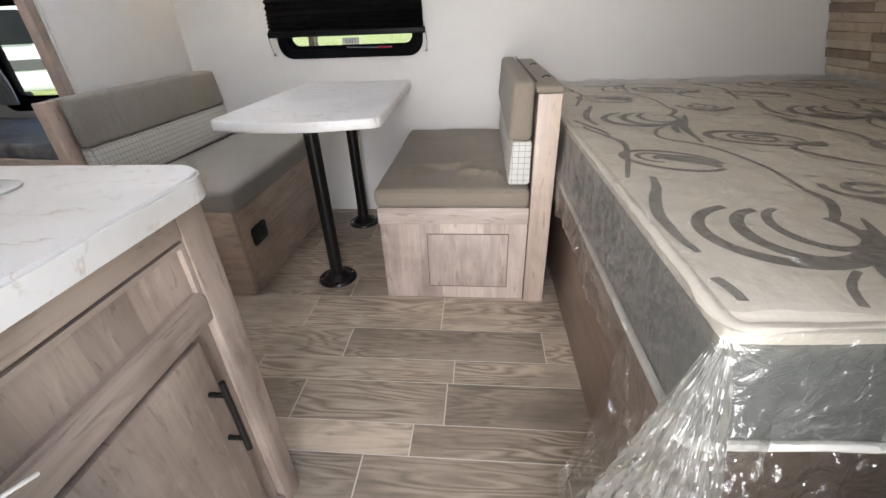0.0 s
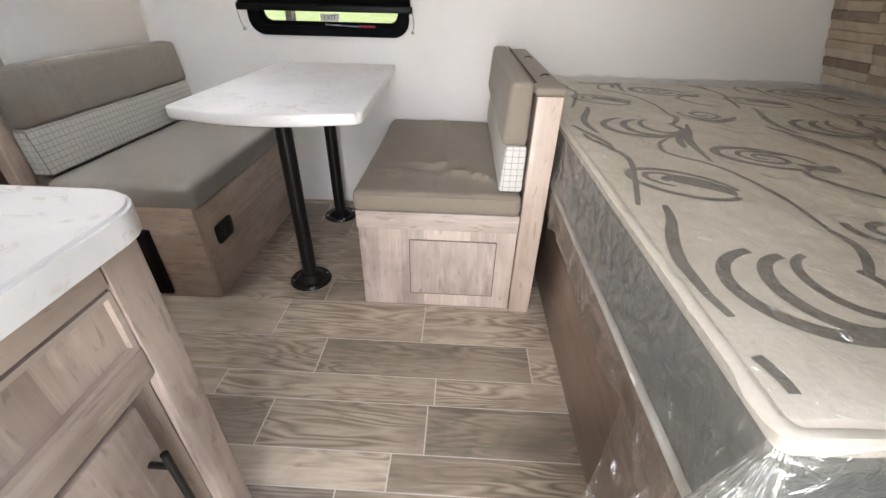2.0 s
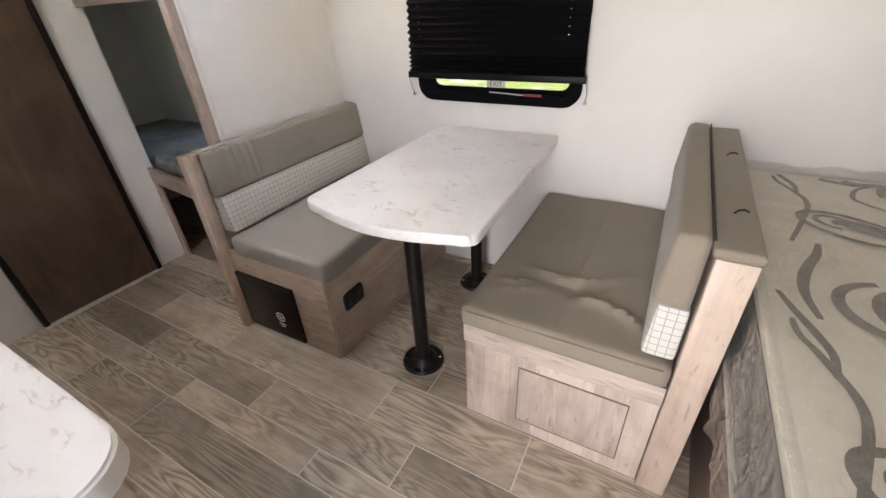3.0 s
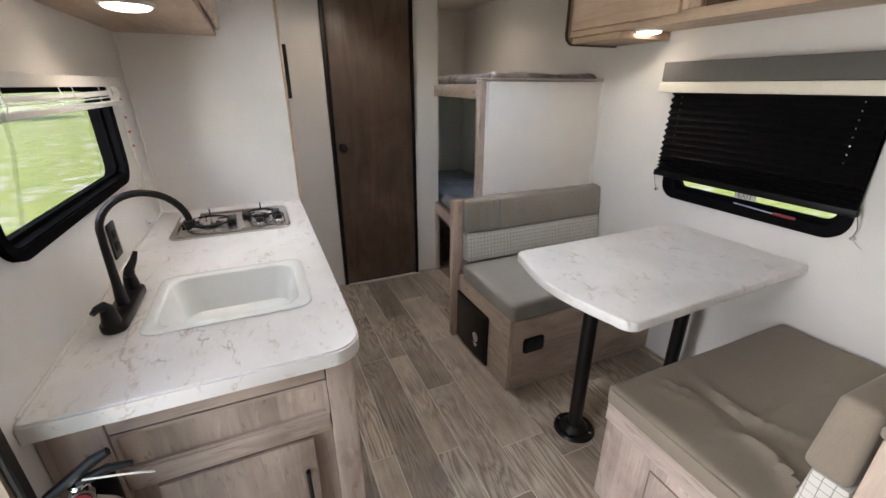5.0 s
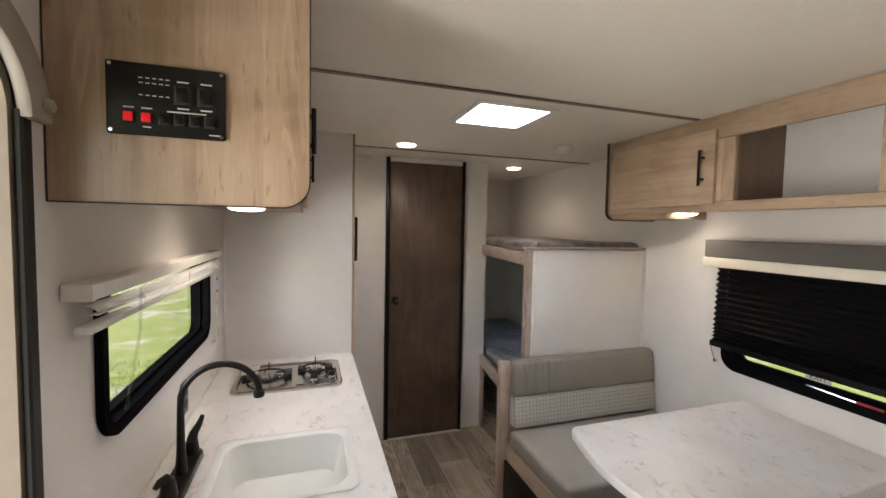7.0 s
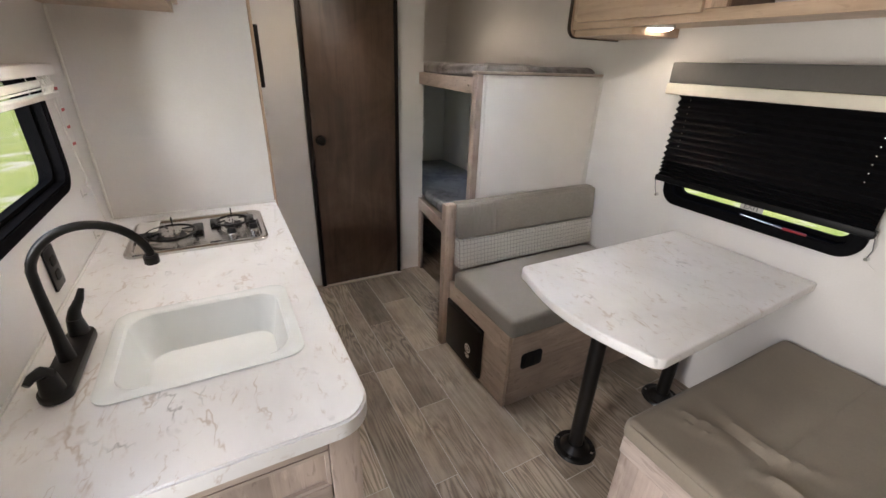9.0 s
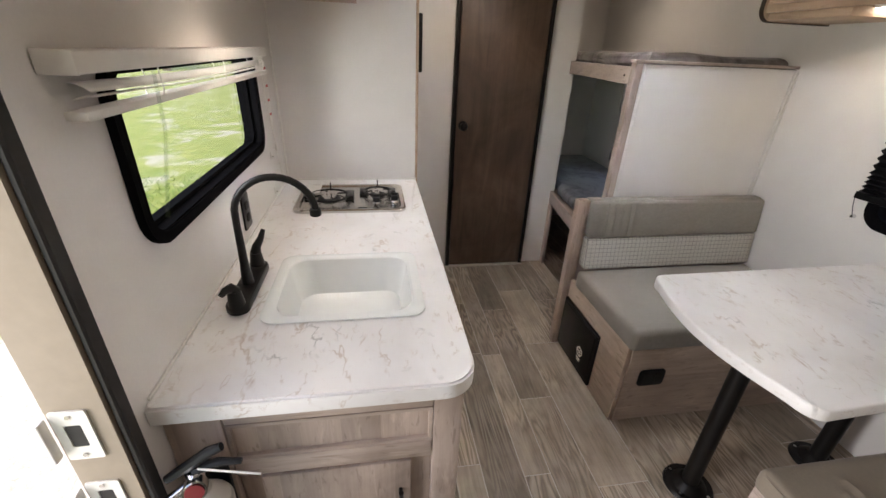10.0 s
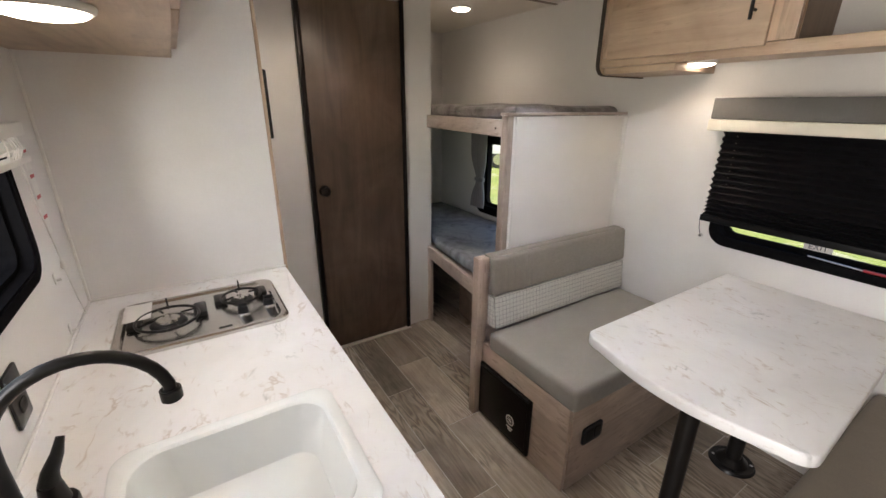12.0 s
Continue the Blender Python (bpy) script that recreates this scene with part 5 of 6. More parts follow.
def service_panel():
    p = thing("furnace_panel", "black furnace cover with a round white emblem in the bench front", "panel", (-1.295, 1.45, 0.015))
    x0, x1, z0, z1, y = -1.438, -1.09, 0.018, 0.312, 1.4385
    part("cover", prism("y", rrect(x0, x1, z0, z1, 0.008, 3), y, y - 0.012, 0.003), BRONZE, p)
    part("inner_panel", prism("y", rrect(x0 + 0.02, x1 - 0.02, z0 + 0.02, z1 - 0.02, 0.006, 3), y - 0.012, y - 0.0145, 0.001), BRONZE, p)
    part("hinge_lip", box(x0 + 0.01, x1 - 0.01, y - 0.018, y - 0.012, z1 - 0.013, z1 - 0.003, 0.002), BLACK, p)
    cx, cz = -1.205, 0.135
    outer = [(cx + 0.026 * math.cos(a), cz + 0.026 * math.sin(a)) for a in [k * math.tau / 32 for k in range(32)]]
    inn = [(cx + 0.020 * math.cos(a), cz + 0.020 * math.sin(a)) for a in [k * math.tau / 32 for k in range(32)]]
    em = part("emblem", ring("y", outer, inn, y - 0.0146, y - 0.0158), WHITE, p, "round white emblem")
    sp = BM()
    for k in range(3):
        a = k * math.pi / 3
        tube([(cx - 0.02 * math.cos(a), y - 0.0150, cz - 0.02 * math.sin(a)), (cx + 0.02 * math.cos(a), y - 0.0150, cz + 0.02 * math.sin(a))], 0.0016, 6, sp)
    part("emblem_spokes", sp, WHITE, em)
    for dz, w in ((-0.04, 0.02), (-0.052, 0.012)):
        part("lettering_bar", box(cx - w, cx + w, y - 0.0156, y - 0.0146, cz + dz - 0.004, cz + dz + 0.004), WHITE, em)


service_panel()
fb = box(-1.442, -0.905, 1.4385, 1.4585, 0.0, 0.408, 0.003)
solo("bench_front_board", fb, TAN_X, "tan oak front board of the dinette bench", "panel")
gfi = thing("bench_outlet", "black flip-cover outlet in the bench side", "outlet", (-0.898, 1.575, 0.2))
part("cover_plate", prism("x", rrect(1.515, 1.633, 0.205, 0.288, 0.016, 4), -0.8985, -0.889, 0.003), BLACK, gfi)
part("socket_face", prism("x", rrect(1.535, 1.572, 0.222, 0.272, 0.006, 3), -0.889, -0.885, 0.001), RUBBER, gfi)
part("socket_face", prism("x", rrect(1.58, 1.617, 0.222, 0.272, 0.006, 3), -0.889, -0.885, 0.001), RUBBER, gfi)

# ---- ceiling fittings ----
for nm, x, y0, y1 in (("ceiling_trim_front", -0.902, K, 2.04), ("ceiling_trim_rear", -2.08, 0.67, W)):
    structure(nm, box(x - 0.011, x + 0.011, y0, y1, C - 0.0055, C - 0.0008, 0.001), BEDWOOD, "narrow wood trim strip over a ceiling joint", "trim")
sk = thing("roof_vent", "square roof vent with a white inner frame and translucent dome", "skylight", (-1.165, 1.225, C), kind="structure")
part("inner_frame", ring("z", rrect(-1.345, -0.985, 1.04, 1.41, 0.02, 4), rrect(-1.315, -1.015, 1.07, 1.38, 0.012, 4), C - 0.008, C - 0.0008), WHITE, sk)
part("shaft", ring("z", rrect(-1.329, -1.001, 1.056, 1.394, 0.004, 4), rrect(-1.317, -1.013, 1.068, 1.382, 0.004, 4), C, C + 0.11), WHITE, sk)


def dome_mat():
    m, n, l, b = mat("translucent_white_acrylic")
    n.remove(b)
    tl = n.new("ShaderNodeBsdfTranslucent")
    tl.inputs["Color"].default_value = (0.80, 0.81, 0.82, 1)
    tr, mx = n.new("ShaderNodeBsdfTransparent"), n.new("ShaderNodeMixShader")
    mx.inputs[0].default_value = 0.12
    l.new(tl.outputs[0], mx.inputs[1])
    l.new(tr.outputs[0], mx.inputs[2])
    l.new(mx.outputs[0], n["Material Output"].inputs["Surface"])
    return m


part("dome", prism("z", rrect(-1.345, -0.985, 1.04, 1.41, 0.03, 4), C + 0.111, C + 0.135, 0.01), dome_mat(), sk)
sm = thing("smoke_detector", "round white smoke detector on the ceiling", "smoke detector", (-1.64, 1.875, C - 0.04))
part("housing", cyl((-1.64, 1.875, C - 0.034), (-1.64, 1.875, C - 0.0005), 0.05, 0.058, 32, 0.006), WHITE, sm)
part("vent_ring", cyl((-1.64, 1.875, C - 0.04), (-1.64, 1.875, C - 0.0345), 0.03, 0.034, 24, 0.001), WHITE, sm)
sp = thing("ceiling_speaker", "round white ceiling speaker", "speaker", (-0.05, 1.44, C - 0.012))
part("grille", cyl((-0.05, 1.44, C - 0.012), (-0.05, 1.44, C - 0.0005), 0.085, 0.095, 40, 0.003), WHITE, sp)
for nm, x, y, z1 in (("corner_bead_kitchen", PART + 0.005, K + 0.005, 1.60), ("corner_bead_bunk", -1.507, W - 0.005, 1.42)):
    structure(nm, box(x - 0.004, x + 0.004, y - 0.004, y + 0.004, 0.845 if y < 1 else 0.0, z1, 0.002), WHITE, "slim white corner bead", "trim")

# ---- entry doorway ----
ef = thing("entry_door_frame", "beige aluminium entry door frame with black seal and two strike plates", "door frame", (0.05, K - 0.05, -0.06), kind="structure")
o = rrect(-0.322, 0.417, -0.06, 1.82, [0.112, 0.112, 0.001, 0.001], 8)
i1 = rrect(-0.300, 0.395, -0.0599, 1.80, [0.10, 0.10, 0.001, 0.001], 8)
part("inner_trim", ring("y", o, i1, K + 0.001, K + 0.010), RUBBER, ef, "dark bronze inner trim")
i2 = rrect(-0.281, 0.376, -0.0598, 1.781, [0.085, 0.085, 0.001, 0.001], 8)
part("jamb", ring("y", rrect(-0.294, 0.389, -0.0599, 1.799, [0.1, 0.1, 0.001, 0.001], 8), i2, K + 0.004, K - 0.079), JAMB, ef, "beige jamb")
arc = [(-0.172 + r_ * math.cos(a), 1.69 + r_ * math.sin(a)) for r_, ks in ((0.165, range(13)), (0.115, range(12, -1, -1))) for a in [math.pi - k * math.pi / 2 / 12 for k in ks]]
part("corner_guard", prism("y", arc, K + 0.0102, K + 0.03, 0.004), FRAMEBEIGE, ef, "beige moulded corner guard")
part("guard_button", cyl((-0.319, K + 0.03, 1.715), (-0.319, K + 0.04, 1.715), 0.011, 0.009, 16, 0.002), FRAMEBEIGE, ef)
part("bulb_seal", tube([(-0.291, K + 0.012, z / 20) for z in range(0, 35)], 0.006, 8), RUBBER, ef)
for z, h in ((0.885, 0.052), (0.735, 0.038)):
    s = part("strike_plate", ring("x", rrect(K - 0.074, K - 0.022, z - h, z + h, 0.004, 3), rrect(K - 0.06, K - 0.036, z - h * 0.45, z + h * 0.45, 0.003, 3), -0.2805, -0.2775), SATIN, ef, "bright metal strike plate")
    part("pocket", box(-0.2805, -0.2785, K - 0.059, K - 0.037, z - h * 0.44, z + h * 0.44), BLACK, s)
    part("strike_lip", box(-0.2785, -0.262, K - 0.086, K - 0.0795, z - h * 0.8, z + h * 0.8, 0.002), SATIN, s)
    for dz in (-0.8, 0.8):
        part("screw", cyl((-0.2776, K - 0.048, z + dz * h), (-0.2755, K - 0.048, z + dz * h), 0.004, seg=10), STEEL, s)


DARKRED = plain("dark_red_dial", (0.20, 0.02, 0.025), 0.4)


def extinguisher():
    e = thing("fire_extinguisher", "white fire extinguisher with black lever on the cabinet end", "fire extinguisher", (-0.325, 0.125, 0.35))
    x, y = -0.32, 0.106
    bm = cyl((x, y, 0.355), (x, y, 0.63), 0.052, seg=32, bev=0.012)
    cyl((x, y, 0.625), (x, y, 0.67), 0.050, 0.018, 32, 0.004, bm)
    part("cylinder", bm, WHITE, e)
    v = part("valve", cyl((x, y, 0.668), (x, y, 0.725), 0.016, seg=20, bev=0.003), CHROME, e)
    part("gauge", cyl((x + 0.012, y + 0.004, 0.7), (x + 0.034, y + 0.010, 0.706), 0.021, seg=24, bev=0.002), CHROME, v)
    part("gauge_face", cyl((x + 0.0345, y + 0.0102, 0.7062), (x + 0.0355, y + 0.0104, 0.7064), 0.0165, seg=24), DARKRED, v)
    part("nozzle", cyl((x + 0.01, y - 0.012, 0.698), (x + 0.055, y - 0.075, 0.67), 0.009, 0.012, 16, 0.001), CHROME, v)
    part("top_lever", tube([(x + 0.01, y - 0.045, 0.718), (x, y - 0.01, 0.734), (x - 0.006, y + 0.03, 0.76), (x - 0.008, y + 0.055, 0.77)], [0.008, 0.011, 0.011, 0.008], 10), BLACK, e)
    part("lower_handle", tube([(x, y, 0.722), (x - 0.004, y + 0.045, 0.734), (x - 0.004, y + 0.085, 0.73)], [0.01, 0.009, 0.006], 10), BLACK, e)
    part("safety_tie", tube([(x + 0.005, y + 0.01, 0.732), (x + 0.012, y + 0.055, 0.728), (x + 0.015, y + 0.09, 0.722), (x + 0.012, y + 0.12, 0.708)], 0.0022, 6), WHITE, e)
    part("bracket", box(-0.3845, -0.373, y - 0.03, y + 0.03, 0.37, 0.67, 0.003), BLACK, e)
    part("strap", ring("z", [(x + 0.056 * math.cos(a), y + 0.056 * math.sin(a)) for a in [k * math.tau / 32 for k in range(32)]], [(x + 0.0525 * math.cos(a), y + 0.0525 * math.sin(a)) for a in [k * math.tau / 32 for k in range(32)]], 0.53, 0.555), BLACK, e)


extinguisher()

# ---- mattress print and plastic wrap ----


def ribbon(pts, widths, z, bm):
    prev = None
    for k, (x, y) in enumerate(pts):
        ax, ay = pts[max(k - 1, 0)]
        bx_, by = pts[min(k + 1, len(pts) - 1)]
        d = Vector((bx_ - ax, by - ay))
        d = d.normalized() if d.length > 1e-6 else Vector((1, 0))
        nx, ny, w = -d.y, d.x, widths[k] / 2
        row = [bm.verts.new((x + nx * w, y + ny * w, z)), bm.verts.new((x - nx * w, y - ny * w, z))]
        if prev:
            bm.faces.new((prev[0], prev[1], row[1], row[0]))
        prev = row


def smooth_line(pts, steps=9):
    """A soft curve through a few points."""
    p = [pts[0]] + list(pts) + [pts[-1]]
    out = []
    for a, b, c, d in zip(p, p[1:], p[2:], p[3:]):
        for k in range(steps):
            t = k / steps
            out.append(tuple(0.5 * (2 * b[i] + (c[i] - a[i]) * t + (2 * a[i] - 5 * b[i] + 4 * c[i] - d[i]) * t * t + (3 * b[i] - a[i] - 3 * c[i] + d[i]) * t ** 3) for i in (0, 1)))
    return out + [tuple(pts[-1])]


def arc_line(cx, cy, a, b, turn, start, end, shrink=0.0, n=40):
    c, s = math.cos(radians(turn)), math.sin(radians(turn))
    out = []
    for k in range(n + 1):
        t = radians(start + (end - start) * k / n)
        m = 1 - shrink * k / n
        u, v = a * m * math.cos(t), b * m * math.sin(t)
        out.append((cx + u * c - v * s, cy + u * s + v * c))
    return out


# one repeat of the print: strokes as (line, width at the ends, width in the middle)
MOTIFS = {
    "crescent": [(arc_line(0.578, 0.697, 0.122, 0.108, 0, 108, 390), 0.016, 0.027), (arc_line(0.600, 0.695, 0.078, 0.092, 0, 100, 318), 0.016, 0.026), (arc_line(0.642, 0.715, 0.060, 0.078, 0, 105, 318), 0.012, 0.020), (smooth_line([(0.689, 0.735), (0.725, 0.785), (0.745, 0.835), (0.737, 0.889)]), 0.013, 0.018)],
    "eye": [(arc_line(0.555, 1.09, 0.118, 0.072, -30, 20, 350), 0.014, 0.018), (arc_line(0.585, 1.07, 0.068, 0.028, -35, 200, 0), 0.012, 0.056), (arc_line(0.53, 1.11, 0.05, 0.034, -35, 60, 300), 0.010, 0.014)],
    "rose": [(arc_line(0.862, 1.290, 0.118, 0.072, -25, 10, 330), 0.014, 0.026), (arc_line(0.868, 1.290, 0.080, 0.052, -25, 60, 640, 0.75), 0.014, 0.015), (smooth_line([(0.92, 1.245), (0.975, 1.215), (1.01, 1.24)]), 0.006, 0.046)],
    "spiral": [(arc_line(0.857, 0.884, 0.078, 0.062, -10, 160, 700, 0.8), 0.016, 0.018), (smooth_line([(0.79, 0.86), (0.86, 0.80), (0.93, 0.83), (0.97, 0.87)]), 0.006, 0.034)],
    "stem": [(smooth_line([(0.737, 0.889), (0.743, 1.037), (0.701, 1.20), (0.625, 1.28), (0.606, 1.32), (0.625, 1.39), (0.665, 1.435)]), 0.010, 0.014)],
    "leaf": [(smooth_line([(0.80, 1.61), (0.77, 1.53), (0.725, 1.43), (0.712, 1.356), (0.70, 1.24)]), 0.006, 0.026)],
    "tendril": [(smooth_line([(0.41, 0.960), (0.454, 1.107), (0.484, 1.243), (0.455, 1.345), (0.425, 1.41), (0.42, 1.46)]), 0.010, 0.016)],
    "bud": [(smooth_line([(0.466, 0.965), (0.452, 0.90), (0.428, 0.84), (0.408, 0.77), (0.402, 0.70), (0.415, 0.62)]), 0.012, 0.024)],
    "hem": [(smooth_line([(0.352, 0.70), (0.372, 0.638), (0.398, 0.57), (0.415, 0.51), (0.409, 0.45)]), 0.010, 0.018)],
    "tail": [(smooth_line([(0.712, 0.70), (0.690, 0.635), (0.645, 0.575), (0.628, 0.50)]), 0.016, 0.024)],
    "sprig": [(smooth_line([(1.00, 1.02), (0.93, 1.10), (0.90, 1.18), (0.97, 1.24)]), 0.008, 0.018)],
}
layer = 0
for ci in range(-1, 3):
    for cj in range(-1, 3):
        ox, oy = 0.66 * ci + 0.055 * cj, 0.06 * ci + 0.86 * cj
        for name, strokes in MOTIFS.items():
            bm = BM()
            for line, w0, w1 in strokes:
                run, wid = [], []
                for k, (x, y) in enumerate(line):
                    x, y = x + ox, y + oy
                    if 0.404 < x < FRONT - 0.05 and 0.49 < y < W - 0.045:
                        run.append((x, y))
                        wid.append(w0 + (w1 - w0) * math.sin(math.pi * k / (len(line) - 1)))
                if len(run) > 5:
                    layer += 1
                    ribbon(run, wid, 0.7116 + 0.00012 * (layer % 37), bm)
            if len(bm.faces):
                part("scroll", bm, SCROLL, MATTRESS, "printed grey scroll")
            else:
                bm.free()


def crinkle(x, y, z, s):
    p = Vector((x, y, z)) * s
    return 1 - 2 * abs(noise.noise(p)) + 0.5 * (1 - 2 * abs(noise.noise(p * 2.3 + Vector((5, 1, 2))))) - 0.7


def plastic_wrap():
    s = thing("plastic_wrap", "clear crinkled plastic bag wrapped loosely round the mattress", "plastic sheet", (1.05, 1.4, 0.1))
    bm = BM()
    nx, ny = 110, 150
    x0, x1, y0, y1 = 0.361, FRONT - 0.012, 0.452, W - 0.006
    g = {}
    for i in range(nx + 1):
        for j in range(ny + 1):
            x, y = x0 + (x1 - x0) * i / nx, y0 + (y1 - y0) * j / ny
            lo = front_edge(x) - 0.004
            y = max(y, lo + (y - y0) * 0.2) if y < lo else y
            puff = 0.06 * max(0, (y - 2.22) / 0.16) ** 1.3 * (0.4 + abs(noise.noise(Vector((x * 7, 3, 0))))) * 1.2
            z = 0.7245 + 0.009 * (crinkle(x, y, 0, 6) + 0.7) * 0.9 + 0.005 * crinkle(x, y, 4, 15) + 0.14 * min(puff, 0.06)
            g[i, j] = bm.verts.new((x, y, max(z, 0.7215)))
    for i in range(nx):
        for j in range(ny):
            bm.faces.new((g[i, j], g[i + 1, j], g[i + 1, j + 1], g[i, j + 1]))
    part("top_sheet", bm, FILM, s)
    bm = BM()
    path = [(0.361, W - 0.01 - (W - 0.01 - 0.462) * k / 110, 0) for k in range(111)]
    path += [(0.361 + 0.03 * (1 - math.cos(a)), 0.462 - 0.03 * math.sin(a), 1) for a in [k * math.pi / 2 / 14 for k in range(1, 15)]]
    path += [(0.391 + (FRONT - 0.015 - 0.391) * k / 120, front_edge(0.391 + (FRONT - 0.015 - 0.391) * k / 120) - 0.006, 2) for k in range(1, 121)]
    prev = None
    m = 34
    for k, (x, y, seg) in enumerate(path):
        q = path[min(k + 1, len(path) - 1)]
        p = path[max(k - 1, 0)]
        d = Vector((q[0] - p[0], q[1] - p[1], 0)).normalized()
        out = Vector((d.y, -d.x, 0))
        run = (y - 0.462 if seg == 0 else 0.0 if seg == 1 else 0.385 - x)
        near = math.exp(-(run / (0.17 if run < 0 else 0.10)) ** 2)
        low = 0.44 + 0.03 * noise.noise(Vector((y * 5, 0, 0))) if seg == 0 else 0.12
        low = low + (0.06 - low) * min(1, near * 1.8)
        row = []
        for v in range(m + 1):
            u = v / m
            z = 0.7235 + (low - 0.7235) * u
            w = 0.006 + 0.010 * u * (crinkle(k * 0.11, z * 2.0, 0.3, 2.1) + 0.7) + 0.006 * u * crinkle(x, y, z, 14)
            fan = run / (0.03 + 0.24 * u)
            flare = math.exp(-(run / ((0.05 + 0.19 * u) if run < 0 else (0.04 + 0.08 * u))) ** 2)
            fold = 1 - 2 * abs(noise.noise(Vector((fan * 2.6, u * 0.7, 9)))) + 0.5 * (1 - 2 * abs(noise.noise(Vector((fan * 6.5, u * 1.6, 3)))))
            w += flare * max(0.0, u - 0.2) * 1.25 * (0.075 + 0.04 * u + 0.045 * fold) + near * u * 0.014 * crinkle(x, y, z, 11)
            w += (0.006 + 0.016 * u) * max(0.0, 1 - 5 * abs(noise.noise(Vector((run * 7 + z * 4, z * 7 - run * 3, 2))))) * (0.4 + near)
            w = max(w, 0.003) if x < 0.455 or x > 0.62 or z < 0.5 else 0.003 + 0.0006 * crinkle(x, y, z, 20)
            row.append(bm.verts.new((x + out.x * w, y + out.y * w, z)))
        if prev:
            for v in range(m):
                bm.faces.new((prev[v], prev[v + 1], row[v + 1], row[v]))
        prev = row
    part("side_skirt", bm, BAG, s)
    # the bag's corner, gathered and hanging in pleats to the floor
    bm = BM()
    prev = None
    n, m = 120, 46
    for k in range(n + 1):
        a = radians(140 + 180 * k / n)
        row = []
        for v in range(m + 1):
            u = v / m
            pleat = 1 - 2 * abs(noise.noise(Vector((a * 4.2, u * 0.8, 4)))) + 0.55 * (1 - 2 * abs(noise.noise(Vector((a * 10, u * 2.4, 7)))))
            r = 0.014 + 0.145 * u + u * 0.045 * pleat + 0.018 * crinkle(a * 1.5, u * 2, 1, 4.0) * min(1, 3 * u) + 0.010 * u * crinkle(a * 2, u * 5, 3, 3.1)
            hang = 0.695 - 0.635 * u
            tail = min(1.0, 3.0 * (1 - k / n), 4.0 * k / n)
            r = 0.012 + (r - 0.012) * (0.35 + 0.65 * tail)
            row.append(bm.verts.new((0.380 + r * math.cos(a), 0.448 + r * math.sin(a), hang)))
        if prev:
            for v in range(m):
                bm.faces.new((prev[v], prev[v + 1], row[v + 1], row[v]))
        prev = row
    part("corner_gather", bm, GATHER, s, "gathered crinkled bag corner")


plastic_wrap()

# ---- outdoors ----
gr = BM()
N = 60
vv = {}
for i in range(N + 1):
    for j in range(N + 1):
        f = lambda t: math.copysign(abs(t) ** 2.6, t) * 400
        x, y = f(2 * i / N - 1) - 0.5, f(2 * j / N - 1) + 1
        h = -0.78 + (0.12 * noise.noise(Vector((x * 0.15, y * 0.15, 0))) if abs(x) + abs(y) > 5 else 0)
        vv[i, j] = gr.verts.new((x, y, h))
for i in range(N):
    for j in range(N):
        gr.faces.new((vv[i, j], vv[i + 1, j], vv[i + 1, j + 1], vv[i, j + 1]))
structure("ground", gr, GRASS, "meadow grass with worn gravel patches round the trailer", "ground")


def tuft_field():
    """Blades of grass near the windows and the door."""
    rng = random.Random(4)
    verts, faces = [], []
    for area, count in (((-7.5, 1.5, -7.0, -0.4), 15000), ((-12, -1.0, 3.0, 9.0), 4000)):
        for _ in range(count):
            x, y = rng.uniform(area[0], area[1]), rng.uniform(area[2], area[3])
            if noise.noise(Vector((x * 0.35, y * 0.35, 0.3))) > 0.16 or math.hypot(x + 0.7, y + 1.2) < 3.2:
                continue
            h, a, b = rng.uniform(0.03, 0.09), rng.uniform(0, 6.28), rng.uniform(0, 6.28)
            w, lean = rng.uniform(0.004, 0.011), rng.uniform(0.02, 0.1)
            n = len(verts)
            g = -0.80
            verts += [(x - w * math.cos(a), y - w * math.sin(a), g), (x + w * math.cos(a), y + w * math.sin(a), g), (x + lean * math.cos(b), y + lean * math.sin(b), g + h)]
            faces.append((n, n + 1, n + 2))
    me = bpy.data.meshes.new("grass_blades")
    me.from_pydata(verts, [], faces)
    me.materials.append(LEAFY)
    ob = new("grass_blades", me)
    return tagged(ob, "long meadow grass blades outside the windows", "grass", kind="stuff")


LEAFY = plain("grass_blade", (0.15, 0.24, 0.05), 0.7, vary=0.35, scale=1.5)
tuft_field()


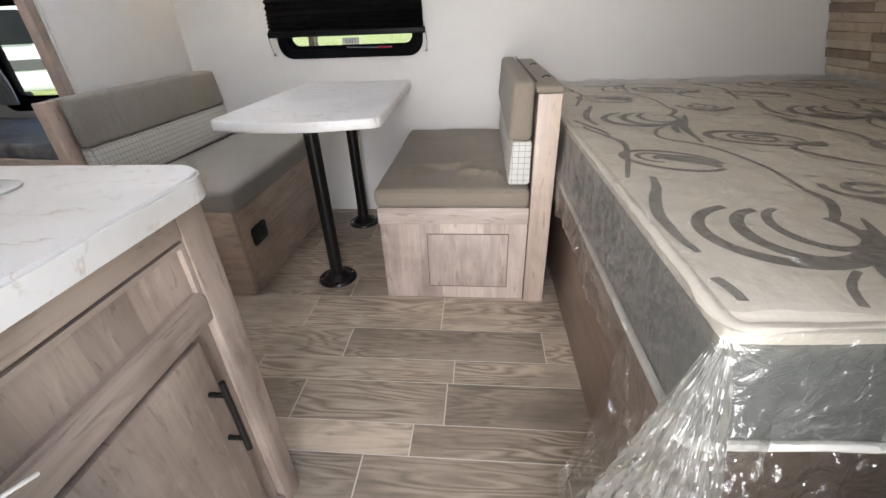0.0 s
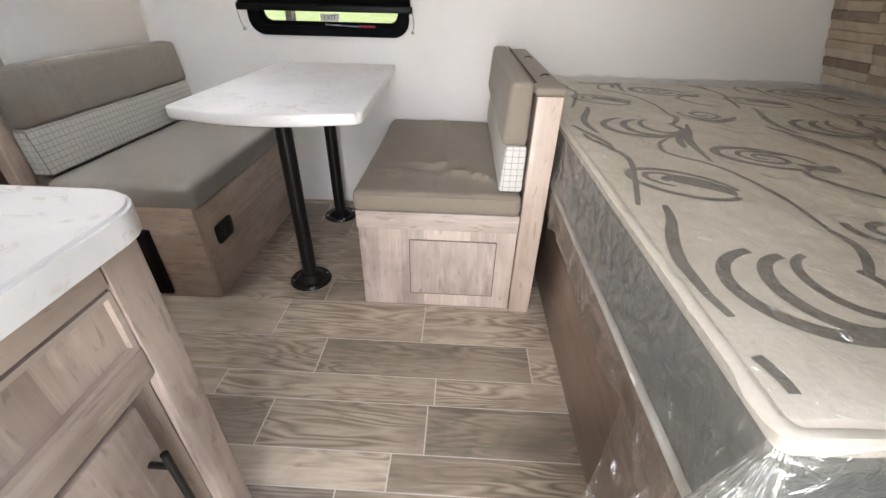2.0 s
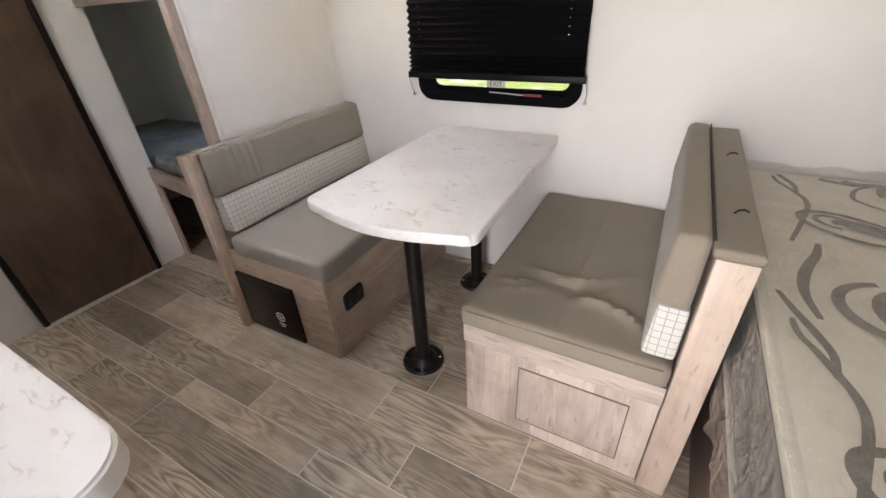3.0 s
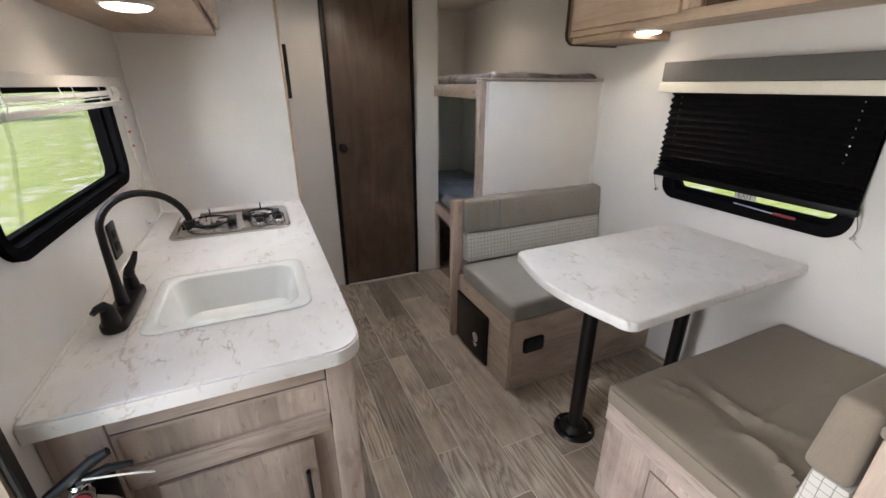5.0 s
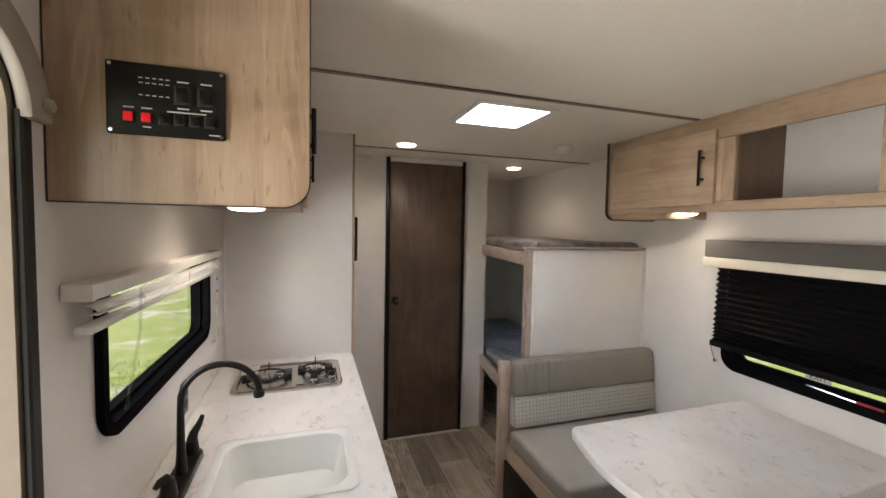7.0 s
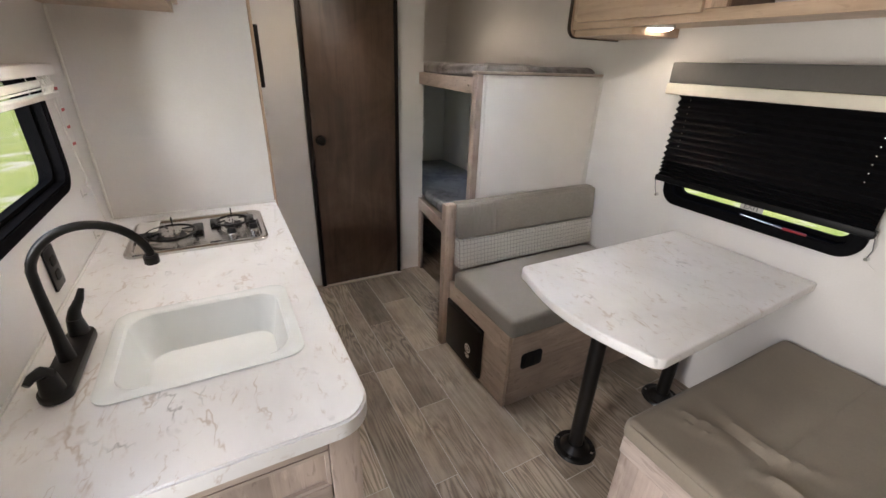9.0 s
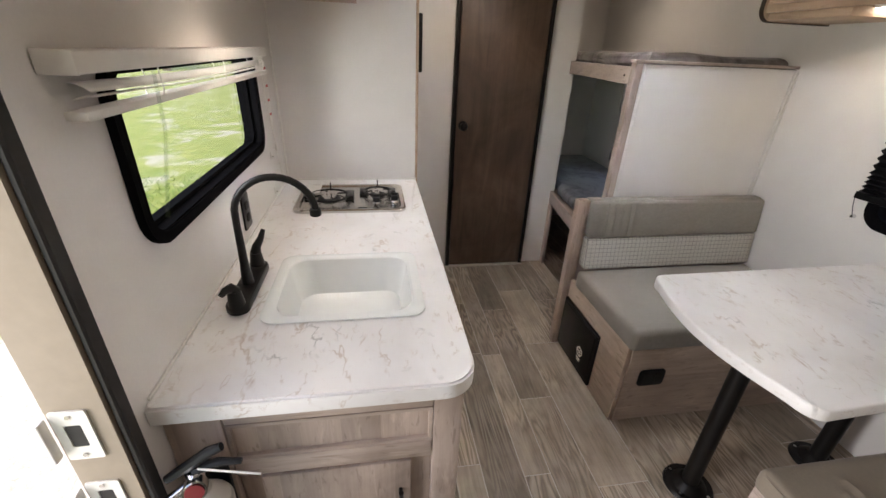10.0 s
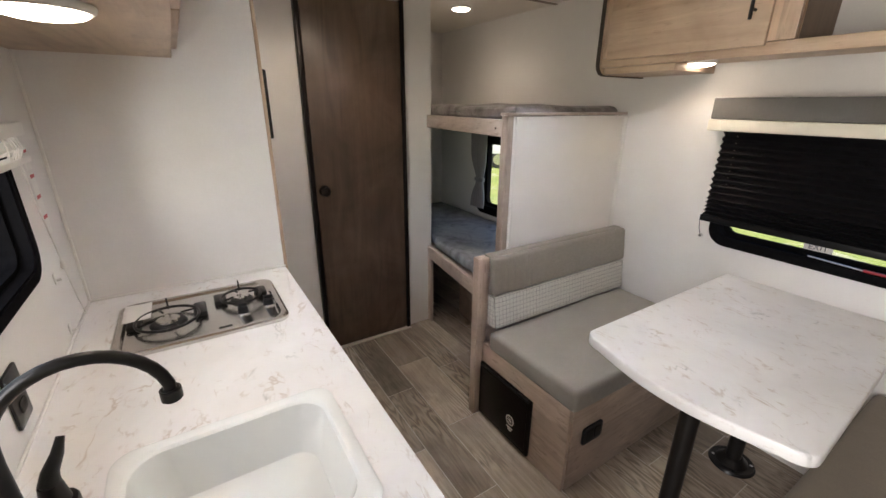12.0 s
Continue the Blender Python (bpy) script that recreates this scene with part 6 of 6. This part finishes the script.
def tree(x, y, h, seed):
    rng = random.Random(seed)
    t = thing("tree", "leafy green tree at the edge of the meadow", "tree", (x, y, -0.8), "trees beyond the meadow")
    tr = tube([(x, y, -0.85), (x + 0.1, y, h * 0.3), (x + 0.05, y + 0.1, h * 0.75)], [h * 0.03, h * 0.022, h * 0.008], 8)
    for _ in range(6):
        z = h * rng.uniform(0.25, 0.6)
        a = rng.uniform(0, 6.28)
        tube([(x + 0.08, y, z), (x + h * 0.18 * math.cos(a), y + h * 0.18 * math.sin(a), z + h * 0.15)], [h * 0.01, h * 0.004], 6, tr)
    part("trunk", tr, BARK, t)
    verts, faces = [], []
    for _ in range(60):
        a, e, r = rng.uniform(0, 6.28), rng.uniform(-0.9, 1.4), rng.uniform(0.3, 1.0)
        c = Vector((x + h * 0.32 * r * math.cos(a) * math.cos(e), y + h * 0.32 * r * math.sin(a) * math.cos(e), h * 0.55 + h * 0.36 * r * math.sin(e)))
        for _ in range(45):
            p = c + Vector((rng.gauss(0, 1), rng.gauss(0, 1), rng.gauss(0, 0.8))) * h * 0.055
            d1 = Vector((rng.gauss(0, 1), rng.gauss(0, 1), rng.gauss(0, 1))).normalized() * h * 0.018
            d2 = Vector((rng.gauss(0, 1), rng.gauss(0, 1), rng.gauss(0, 1))).normalized() * h * 0.013
            n = len(verts)
            verts += [tuple(p - d1), tuple(p + d2), tuple(p + d1), tuple(p - d2)]
            faces.append((n, n + 1, n + 2, n + 3))
    me = bpy.data.meshes.new("crown")
    o_ = ORIGIN[t.name]
    me.from_pydata([(a - o_.x, b - o_.y, c - o_.z) for a, b, c in verts], [], faces)
    me.materials.append(LEAF)
    cr = new("crown", me)
    cr.parent = t


for k, (x, y, h) in enumerate(((-16, 20, 8), (-24, 22, 10), (-31, 17, 9), (-9, 24, 9), (-2, 26, 10), (-14, -26, 9), (-24, -22, 10), (-34, -14, 9), (6, 27, 9), (-6, -30, 9))):
    tree(x, y, h, k)


def parked_trailer():
    t = thing("parked_trailer", "white travel trailer parked on the grass beyond the bunk window", "trailer", (-13.0, 11.0, -0.8))
    m = Matrix.Translation((-13.0, 11.0, 0)) @ Matrix.Rotation(radians(35), 4, "Z")

    def tf(bm):
        bmesh.ops.transform(bm, matrix=m, verts=bm.verts)
        return bm

    part("body", tf(prism("y", rrect(-3.2, 3.2, -0.25, 2.35, 0.25, 5), -1.2, 1.2, 0.05)), WHITE, t)
    for x0, x1, z0, z1 in ((-2.4, -1.4, 0.85, 1.6), (0.2, 1.3, 0.85, 1.6), (1.7, 2.4, -0.1, 1.8)):
        part("window", tf(prism("y", rrect(x0, x1, z0, z1, 0.1, 4), -1.225, -1.203)), BLACK, t)
    part("stripe", tf(box(-3.0, 3.0, -1.212, -1.203, 0.25, 0.5)), VALGREY, t)
    part("awning_tube", tf(cyl((-2.6, -1.27, 2.2), (2.4, -1.27, 2.2), 0.06, seg=16)), WHITE, t)
    for x in (-0.5, 0.4):
        w = part("tyre", tf(cyl((x, -1.18, -0.45), (x, -0.95, -0.45), 0.34, seg=28, bev=0.04)), RUBBER, t)
        part("rim", tf(cyl((x, -1.19, -0.45), (x, -1.18, -0.45), 0.2, seg=24)), STEEL, w)


parked_trailer()

# ---- mosaic of wood pieces on the front wall ----
SHADES = [wood("mosaic_wood_a", (0.54, 0.44, 0.335), (0.44, 0.35, 0.26), (0.29, 0.22, 0.16), "y", 0.5),
          wood("mosaic_wood_b", (0.36, 0.275, 0.20), (0.26, 0.195, 0.145), (0.16, 0.12, 0.09), "y", 0.5),
          wood("mosaic_wood_c", (0.66, 0.58, 0.47), (0.55, 0.475, 0.38), (0.38, 0.315, 0.24), "y", 0.5)]
rng = random.Random(11)
wall_e = bpy.data.objects["wall_east"]
unit = {}
for c_ in range(3):
    for d_ in range(3):
        me = bpy.data.meshes.new("wood_piece")
        t = box(-0.008 - 0.004 * d_, 0, -0.5, 0.5, -0.0185, 0.0185, 0.0)
        t.to_mesh(me)
        t.free()
        me.materials.append(SHADES[c_])
        unit[c_, d_] = me
z = 0.745
while z < C - 0.06:
    y = W - 0.004
    while y > 0.95:
        ln = rng.choice((0.09, 0.13, 0.17, 0.21, 0.26))
        ob = new("wood_piece", unit[rng.choice((0, 0, 0, 1, 2, 2)), rng.randrange(3)])
        ob.parent = wall_e
        ob.scale = (1, ln - 0.003, 1)
        ob.rotation_euler = (0, -math.atan(0.33), 0)
        ob.location = Vector((1.7985 - 0.33 * (z + 0.019 - 0.71), y - ln / 2, z + 0.019)) - ORIGIN[wall_e.name]
        y -= ln
    z += 0.0375

# ---- floor planks ----
# rows as (near edge, first joint, length, second length); the print repeats every 1.375 m
PLANKS = ((0.036, 0.1, 0.68, 0.69), (0.12, 0.3, 0.55, 0.82), (0.305, 0.05, 0.72, 0.65), (0.41, 0.42, 0.68, 0.69), (0.57, -0.239, 0.55, 0.82),
          (0.722, -0.112, 0.72, 0.655), (0.825, -0.498, 0.475, 0.90), (0.983, -0.005, 0.684, 0.691), (1.087, 0.310, 0.655, 0.72),
          (1.246, -0.069, 0.825, 0.55), (1.451, -0.484, 0.68, 0.70), (1.604, 0.12, 0.72, 0.655), (1.708, -0.35, 0.475, 0.90),
          (1.864, -0.1, 0.684, 0.691), (1.968, 0.2, 0.655, 0.72), (2.127, -0.15, 0.825, 0.55), (2.332, 0.0, 0.68, 0.69))
floor = bpy.data.objects["floor"]
G = 0.004
for r, (ya, first, la, lb) in enumerate(PLANKS):
    yb = PLANKS[r + 1][0] if r + 1 < len(PLANKS) else W - 0.001
    x, k = first + la + lb, 0
    while x > REAR:
        ln = (lb, la)[k % 2]
        k += 1
        a, b = max(x - ln, REAR + 0.001), min(x, 0.41)
        if b - a > 0.02 and yb > 0.5 or b - a > 0.02 and b > -0.36:
            me = bpy.data.meshes.new("plank")
            t = box(a + G / 2, b - G / 2, ya + G / 2, yb - G / 2, -0.0011, 0.0)
            o_ = Vector(((a + b) / 2, (ya + yb) / 2, 0))
            bmesh.ops.translate(t, verts=t.verts, vec=-o_)
            t.to_mesh(me)
            t.free()
            me.materials.append(PLANK)
            ob = new("plank", me)
            ob.parent = floor
            ob.location = o_ - ORIGIN[floor.name]
        x -= ln
